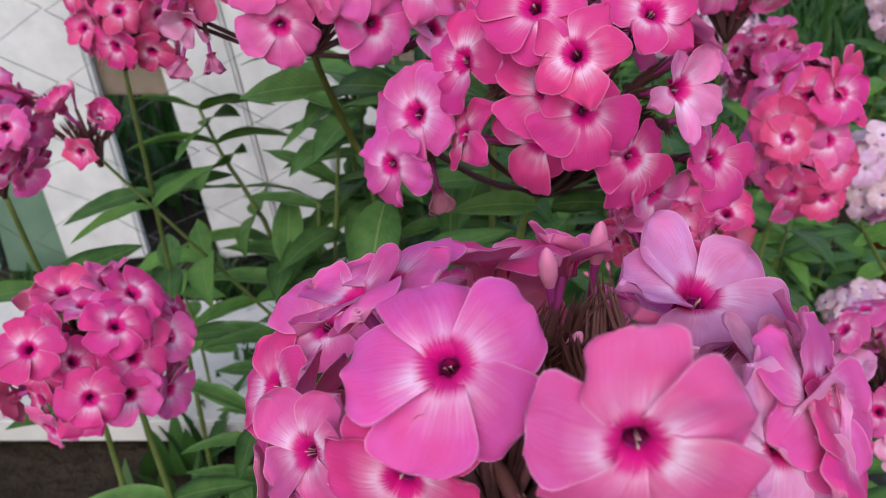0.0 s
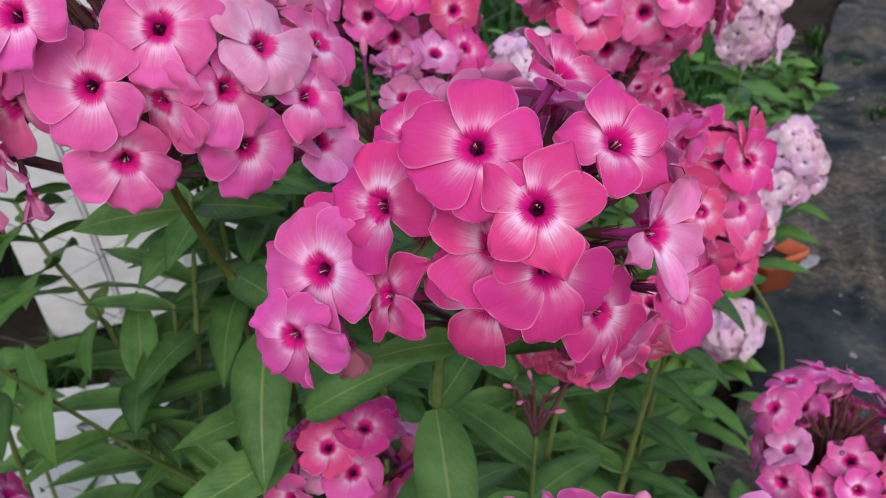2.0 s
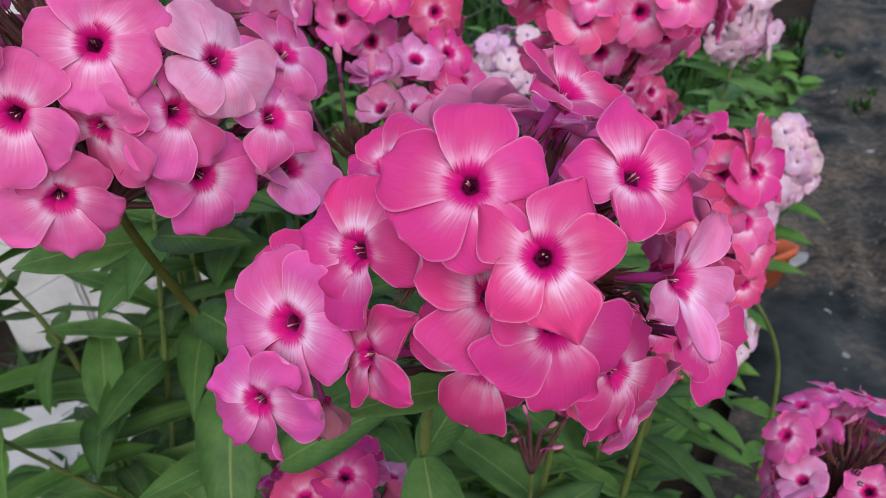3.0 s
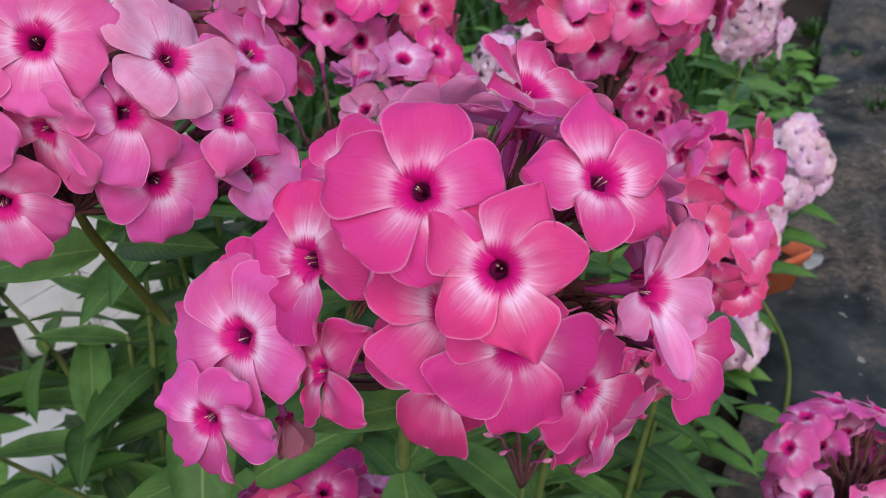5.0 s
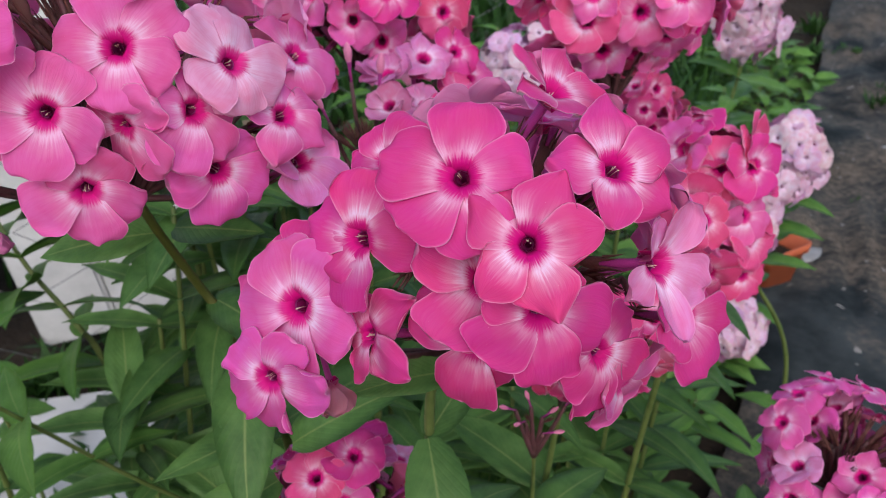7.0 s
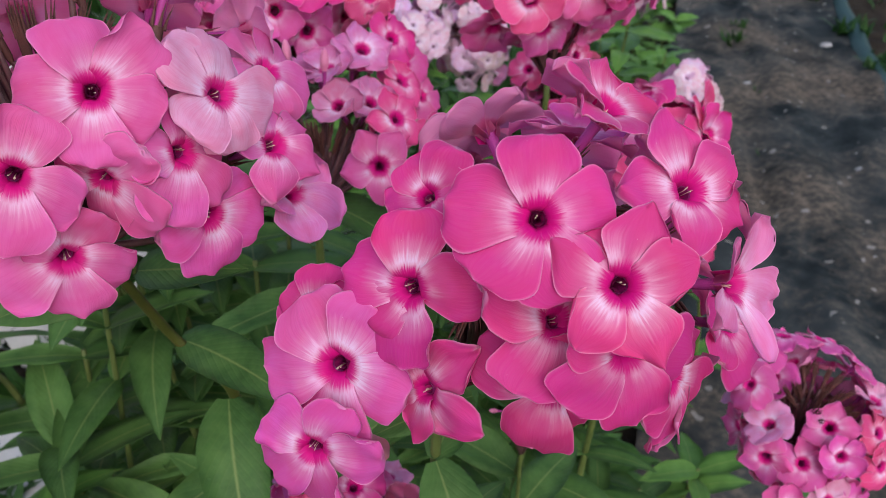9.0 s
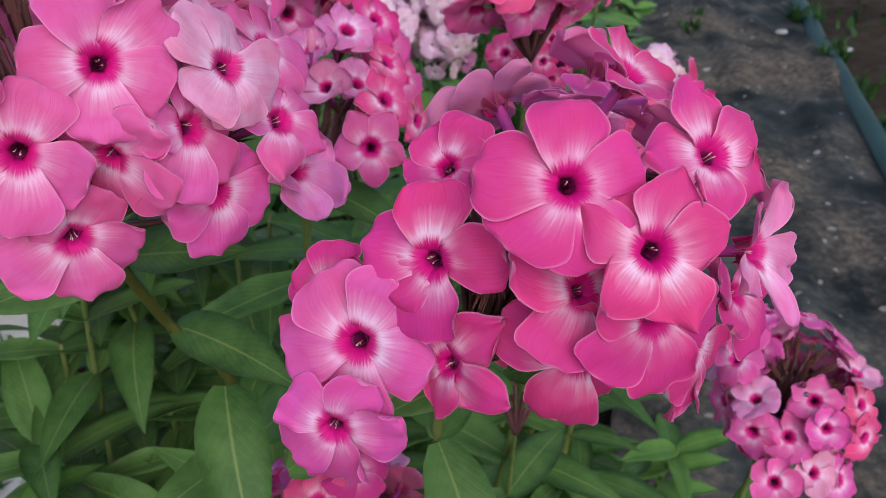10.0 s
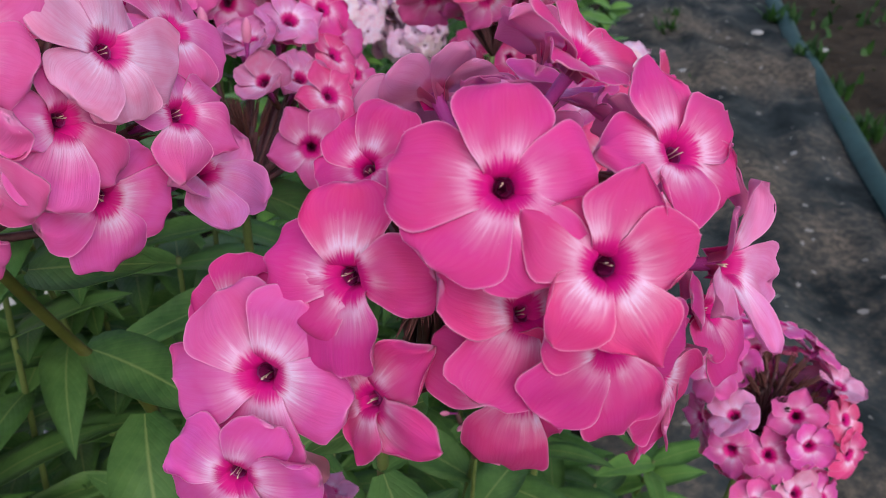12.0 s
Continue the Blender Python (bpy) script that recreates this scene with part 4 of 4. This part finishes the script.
back = Head(PINK, (0.15, 0.52), [(0.15, 0.48, 0.2), (0.150, 0.448, 0.44)], (0.149, 0.446, 0.488))
back.fill((0.037, 0.033, 0.027), 46, 0.0138, -0.98, 0.9, ("red", "lp", "lp"), ("round", "star", "curled"), toward=(-0.6, -2.0, 1.6), wild=0.5, lump=0.5)
back.branches()
back.pairs((0.3, 0.45, 0.6, 0.75), 0.06, 30)

under = Head("small coral-pink phlox head half hidden below a larger one", (0.1, 0.42), [(0.1, 0.39, 0.2), (0.098, 0.355, 0.34)], (0.100, 0.335, 0.384))
under.fill((0.024, 0.020, 0.013), 22, 0.0125, -0.7, 0.85, ("red", "p"), ("round", "star", "curled"), toward=(0.0, -0.6, 0.6), wild=0.75)
under.branches()
under.pairs((0.3, 0.45, 0.6, 0.75), 0.06, 30)

budding = Head("young phlox shoot with a few pink buds and green calyces", (0.098, 0.380), [(0.090, 0.360, 0.2), (0.078, 0.330, 0.338)], (0.078, 0.330, 0.350), thick=0.0013)
for x, y, z, n in ((0.065, 0.325, 0.364, (-0.8, -0.2, 0.5)), (0.082, 0.325, 0.359, (0.6, -0.3, 0.7)), (0.084, 0.325, 0.349, (0.9, -0.3, 0.2)), (0.073, 0.325, 0.367, (-0.3, 0.0, 1.0)), (0.070, 0.325, 0.356, (-0.6, -0.5, 0.3)), (0.091, 0.325, 0.364, (0.8, 0.1, 0.6))):
    budding.bud(x, y, z, n, 0.0042)
budding.calyces(0.008, 3, 0.0045, 0.004)
budding.branches()
budding.pairs((0.45, 0.62, 0.80), 0.05, 30, width=1.2)

far_left = Head(PINK, (-0.2, 0.56), [(-0.19, 0.52, 0.2), (-0.178, 0.465, 0.42)], (-0.168, 0.462, 0.452))
far_left.fill((0.028, 0.027, 0.033), 32, 0.0122, -0.7, 1.05, ("red", "p"), ("round", "star"), toward=(0.0, -0.5, 0.5), wild=0.55)
far_left.branches()
far_left.pairs((0.5, 0.65, 0.8), 0.055, 30)

margin = Head(PINK, (-0.226, 0.461), [(-0.226, 0.441, 0.2), (-0.216, 0.381, 0.380)], (-0.216, 0.381, 0.410))
margin.fill((0.024, 0.024, 0.026), 28, 0.0118, -0.7, 1.0, ("p", "lp", "pl"), ("round", "star"), toward=(0.2, -0.5, 0.5), wild=0.5, lump=0.2)
margin.branches()
margin.pairs((0.5, 0.65, 0.8), 0.055, 30)

spent = Head("spent pink phlox with few wilted flowers and buds", (0.01, 0.51), [(-0.036, 0.478, 0.152), (-0.100, 0.428, 0.275), (-0.135, 0.403, 0.340), (-0.164, 0.378, 0.398)], (-0.168, 0.379, 0.412), thick=0.0012)
spent.bloom(-0.176, 0.375, 0.424, (-0.4, -0.3, 0.85), 0.0115, None, "curled", "p", 30.0)
spent.bloom(-0.158, 0.372, 0.420, (0.5, -0.5, 0.6), 0.0105, None, "curled", "p", 40.0)
spent.bloom(-0.168, 0.370, 0.405, (-0.1, -0.9, 0.1), 0.0100, None, "star", "red", 30.0)
spent.bud(-0.170, 0.377, 0.430, (0.0, 0.0, 1.0), 0.007)
spent.calyces(0.014, 14, 0.007, -0.006)
spent.branches()
spent.pairs((0.55, 0.70, 0.86), 0.045, 30, light=True)

corner = Head("pink phlox with an opened head, bare calyces in its middle", (0.225, 0.35), [(0.222, 0.345, 0.15), (0.212, 0.322, 0.300)], (0.213, 0.318, 0.309))
corner.bloom(0.194, 0.299, 0.309, (-0.3, -0.7, 0.65), 0.0115, None, "round", "pl")
corner.bloom(0.226, 0.293, 0.319, (0.1, -0.8, 0.6), 0.0105, None, "round", "red")
corner.bloom(0.224, 0.286, 0.307, (0.0, -0.9, 0.4), 0.0105, None, "round", "red")
corner.bloom(0.176, 0.287, 0.302, (-0.5, -0.6, 0.6), 0.0115, None, "curled", "pl", 10.0)
corner.bloom(0.200, 0.288, 0.295, (-0.1, -0.7, 0.7), 0.0115, None, "curled", "li", 12.0)
corner.bloom(0.212, 0.284, 0.289, (0.1, -0.8, 0.6), 0.0115, None, "round", "pl")
for x, y, z, n in ((0.184, 0.326, 0.335, (-0.7, -0.1, 0.7)), (0.197, 0.336, 0.340, (-0.3, 0.2, 0.95)), (0.213, 0.340, 0.342, (0.1, 0.2, 1.0)), (0.229, 0.334, 0.339, (0.4, 0.1, 0.9)), (0.240, 0.320, 0.332, (0.7, -0.2, 0.7)), (0.206, 0.349, 0.331, (-0.2, 0.7, 0.7)), (0.225, 0.348, 0.329, (0.3, 0.7, 0.6))):
    corner.bloom(x, y, z, n, 0.0115, None, "round", "pl", -10.0)
corner.fill((0.032, 0.028, 0.024), 32, 0.0110, -0.6, 1.0, ("lp", "pl", "p", "li"), ("round", "curled", "star"), toward=(-0.2, -0.6, 0.8), hollow=0.82, wild=0.4, lump=0.15)
corner.calyces(0.017, 22, 0.0065, 0.012)
corner.branches()
corner.pairs((0.4, 0.55, 0.7), 0.06, 30)

link = Head(PINK, (0.22, 0.60), [(0.215, 0.58, 0.2), (0.208, 0.545, 0.37)], (0.208, 0.541, 0.396))
link.fill((0.022, 0.020, 0.024), 24, 0.0115, -0.7, 0.95, ("lp", "p", "red"), ("round", "star"), toward=(-0.3, -0.8, 0.6), wild=0.5, lump=0.3)
link.branches()
link.pairs((0.3, 0.45, 0.6, 0.75), 0.06, 30)

for cx, cy, cz, rx, rz, count, tone in ((0.444, 0.715, 0.280, 0.027, 0.033, 34, "white"), (0.418, 0.776, 0.402, 0.027, 0.050, 42, "white"), (0.413, 0.718, 0.100, 0.029, 0.024, 22, "white"), (0.304, 0.559, 0.314, 0.020, 0.035, 16, "white"), (0.225, 0.85, 0.345, 0.036, 0.030, 26, "white"), (0.29, 0.85, 0.325, 0.032, 0.042, 26, "white")):
    lean = 0.10 if cy < 0.6 else 0.0
    w = Head("white phlox tinged lilac with a loose flower head", (cx + lean, cy + 0.05), [(cx + lean * 0.8, cy + 0.03, cz * 0.5), (cx, cy, cz - rz)], (cx, cy, cz), group="white phloxes", name="white_phlox", pale=True)
    w.fill((rx, rx, rz), count * 2, 0.0120, -0.85, 0.95, (tone,), ("white",), toward=(0.0, -0.5, 0.6), lump=0.5, wild=0.55)
    w.branches()
    w.pairs((0.25, 0.36, 0.47, 0.58, 0.68, 0.78, 0.87, 0.95) if lean == 0 else (0.2, 0.3), 0.050, 30, light=True, width=1.3)


def shoots(count, x0, x1, y0, y1, h0, h1, light, seed, length=0.058):
    r = random.Random(seed)
    for _ in range(count):
        x, y, h = r.uniform(x0, x1), r.uniform(y0, y1), r.uniform(h0, h1)
        dx, dy = r.uniform(-0.03, 0.03), r.uniform(-0.04, 0.01)
        s = Head("leafy green phlox shoot without flowers", (x, y), [(x + dx * 0.4, y + dy * 0.4, h * 0.5), (x + dx, y + dy, h)], (x, y, h), group="leafy shoots", name="phlox_shoot", thick=0.0018)
        s.pairs([0.16, 0.27, 0.38, 0.49, 0.60, 0.70, 0.79, 0.87, 0.94, 0.99], length, r.uniform(0, 90), r.uniform(-0.35, 0.1), light, r.uniform(0.8, 1.1))


broad = Head("low weed with broad pale-green leaves", (-0.233, 0.690), [(-0.235, 0.680, 0.092), (-0.243, 0.660, 0.195)], (0, 0, 0), group="weeds", name="weed", thick=0.0018)
broad.pairs((0.45, 0.62, 0.78, 0.90, 0.98), 0.036, 20, -0.25, light=True, width=2.0)
reed = Head("slender pale-green phlox stem with narrow leaf pairs", (-0.08, 0.52), [(-0.112, 0.509, 0.262), (-0.126, 0.512, 0.311), (-0.146, 0.523, 0.343), (-0.163, 0.542, 0.370)], (-0.163, 0.542, 0.37), group="leafy shoots", name="phlox_shoot", thick=0.0018)
reed.pairs((0.3, 0.45, 0.58, 0.70, 0.80, 0.90, 0.98), 0.055, 10, light=True, width=1.1)
shoots(22, -0.10, 0.19, 0.44, 0.66, 0.20, 0.33, False, 4)
shoots(5, -0.08, 0.03, 0.48, 0.64, 0.29, 0.40, False, 41)
shoots(8, -0.09, 0.03, 0.47, 0.60, 0.38, 0.44, False, 47)
shoots(2, -0.12, -0.05, 0.46, 0.56, 0.10, 0.20, True, 8, 0.045)
shoots(9, 0.20, 0.44, 0.56, 0.9, 0.04, 0.08, True, 12, 0.04)
shoots(7, 0.30, 0.42, 0.75, 0.9, 0.10, 0.22, True, 61, 0.05)
shoots(6, 0.13, 0.20, 0.54, 0.66, 0.12, 0.20, True, 62, 0.05)
shoots(10, -0.1, 0.2, 0.38, 0.46, 0.10, 0.22, False, 16)
shoots(12, 0.14, 0.27, 0.42, 0.58, 0.08, 0.19, True, 64, 0.05)
shoots(8, 0.1, 0.35, 0.9, 1.15, 0.2, 0.36, True, 19)


def weeds(count, s0, s1, c0, c1, h0, h1, seed):
    """Low leafy weeds along the path's edge; s runs along the path and c across it."""
    r = random.Random(seed)
    for _ in range(count):
        f = ALONG * r.uniform(s0, s1) + ACROSS * r.uniform(c0, c1)
        h = r.uniform(h0, h1)
        tip = (f.x + r.uniform(-0.03, 0.03), f.y + r.uniform(-0.03, 0.03), h)
        w = Head("low leafy green weed beside the path", (f.x, f.y), [(f.x, f.y, h * 0.5), tip], tip, group="weeds", name="weed", thick=0.0016)
        w.pairs([0.2, 0.32, 0.44, 0.56, 0.67, 0.77, 0.87, 0.96], 0.05, r.uniform(0, 90), r.uniform(-0.2, 0.2), r.random() < 0.6, r.uniform(1.2, 1.7))


weeds(9, 0.85, 1.25, -0.24, -0.11, 0.04, 0.10, 71)
weeds(20, 1.25, 2.1, -0.30, -0.10, 0.06, 0.20, 72)


def grass_tuft(x, y, size, seed):
    """Blades of grass and weed leaves in one tuft."""
    r = random.Random(seed)
    vs, fs, uvs = [], [], []
    for _ in range(34):
        a, l, lean = r.uniform(0, 6.3), size * r.uniform(0.5, 1.1), r.uniform(0.2, 1.3)
        w = size * r.uniform(0.05, 0.12)
        bx, by = r.uniform(-0.4, 0.4) * size, r.uniform(-0.4, 0.4) * size
        c, s = math.cos(a), math.sin(a)
        k = len(vs)
        for q in range(5):
            t = q / 4
            h, d = l * t * (1 - 0.3 * lean * t), l * lean * 0.6 * t * t
            ww = w * math.sin(math.pi * (0.15 + 0.85 * t)) + 0.0002
            vs += [(bx + c * d - s * ww, by + s * d + c * ww, h), (bx + c * d + s * ww, by + s * d - c * ww, h)]
            uvs += [(0.2, t), (0.8, t)]
        fs += [(k + 2 * q, k + 2 * q + 1, k + 2 * q + 3, k + 2 * q + 2) for q in range(4)]
    ob = tagged(new("grass_tuft", mesh("grass_tuft", vs, fs, (GRASS,), uvs)), "small tuft of green grass and weeds", "grass", "weeds", "stuff")
    ob.location = (x, y, -0.004)


for i, (x, y, s) in enumerate(((1.19, 1.52, 0.05), (0.87, 1.04, 0.03), (1.31, 1.24, 0.06), (1.36, 1.30, 0.05), (1.22, 1.10, 0.05), (1.12, 0.95, 0.05), (1.45, 1.45, 0.07), (1.6, 1.7, 0.08), (0.72, 1.30, 0.05), (0.85, 1.45, 0.06), (-0.45, 0.91, 0.05), (-0.36, 0.90, 0.06), (-0.28, 0.91, 0.05), (-0.52, 0.90, 0.05), (-0.2, 0.75, 0.05), (-0.30, 0.72, 0.05), (0.6, 1.25, 0.05), (1.0, 1.75, 0.06), (1.3, 1.9, 0.06), (1.39, 1.88, 0.05), (1.28, 1.60, 0.045), (0.86, 1.11, 0.028), (0.90, 1.06, 0.024), (1.47, 2.15, 0.06), (1.04, 1.26, 0.03), (1.16, 1.42, 0.03))):
    grass_tuft(x, y, s, i)
for i, (x, y, s) in enumerate(((1.341, 1.41, 0.014), (0.956, 0.933, 0.011), (0.825, 0.89, 0.009), (0.911, 0.968, 0.008), (0.70, 0.86, 0.008), (1.05, 1.30, 0.010), (0.78, 0.74, 0.007), (1.22, 1.02, 0.009), (1.31, 1.16, 0.008), (1.18, 0.92, 0.007), (1.42, 1.30, 0.011), (1.27, 0.97, 0.006), (1.12, 0.83, 0.008), (1.36, 1.04, 0.010))):
    on_soil = 0.8 * x - 0.6 * y > 0.32
    pebble = stone(x, y, s, 5 + i, "small pale pebble on the soil beyond the path" if on_soil else "small pale pebble on the ground cover")
    pebble.location.z = ground_height(x, y) if on_soil else 0.014


def rough_grass(count, test, x0, x1, y0, y1, h0, h1, seed, label):
    """Uncountable grass and weed blades on the soil."""
    r = random.Random(seed)
    vs, fs, uvs = [], [], []
    made = 0
    while made < count:
        x, y = r.uniform(x0, x1), r.uniform(y0, y1)
        if not test(x, y) or min(x - x0, x1 - x, y1 - y) < 0.35 * (x1 - x0) * r.random() ** 2 or noise.noise((x * 3, y * 3, seed)) < r.uniform(-0.5, 0.3):
            continue
        made += 1
        a, l, lean, w = r.uniform(0, 6.3), r.uniform(h0, h1), r.uniform(0.2, 1.2), r.uniform(0.003, 0.009)
        c, s = math.cos(a), math.sin(a)
        k = len(vs)
        for q in range(4):
            t = q / 3
            h, d = l * t * (1 - 0.3 * lean * t) - 0.02, l * lean * 0.6 * t * t
            ww = w * math.sin(math.pi * (0.2 + 0.8 * t)) + 0.0002
            vs += [(x + c * d - s * ww, y + s * d + c * ww, h), (x + c * d + s * ww, y + s * d - c * ww, h)]
            uvs += [(0.2, t), (0.8, t)]
        fs += [(k + 2 * q, k + 2 * q + 1, k + 2 * q + 3, k + 2 * q + 2) for q in range(3)]
    tagged(new("rough_grass", mesh("rough_grass", vs, fs, (GRASS,), uvs)), label, "grass", "weeds", "stuff")


def off_path(x, y):
    return -0.24 > 0.8 * x - 0.6 * y


def past_path(x, y):
    return 0.8 * x - 0.6 * y > 0.36


rough_grass(9000, off_path, -1.0, 2.2, 1.15, 4.2, 0.06, 0.22, 31, "rough dark green grass behind the flower bed")
rough_grass(500, past_path, 1.0, 3.0, 0.6, 3.0, 0.02, 0.06, 32, "sparse weeds on the soil beyond the path")
rough_grass(1500, lambda x, y: 0.8 * x - 0.6 * y < -0.2, -0.3, 0.6, 0.45, 1.1, 0.03, 0.09, 33, "low weeds under the phloxes")
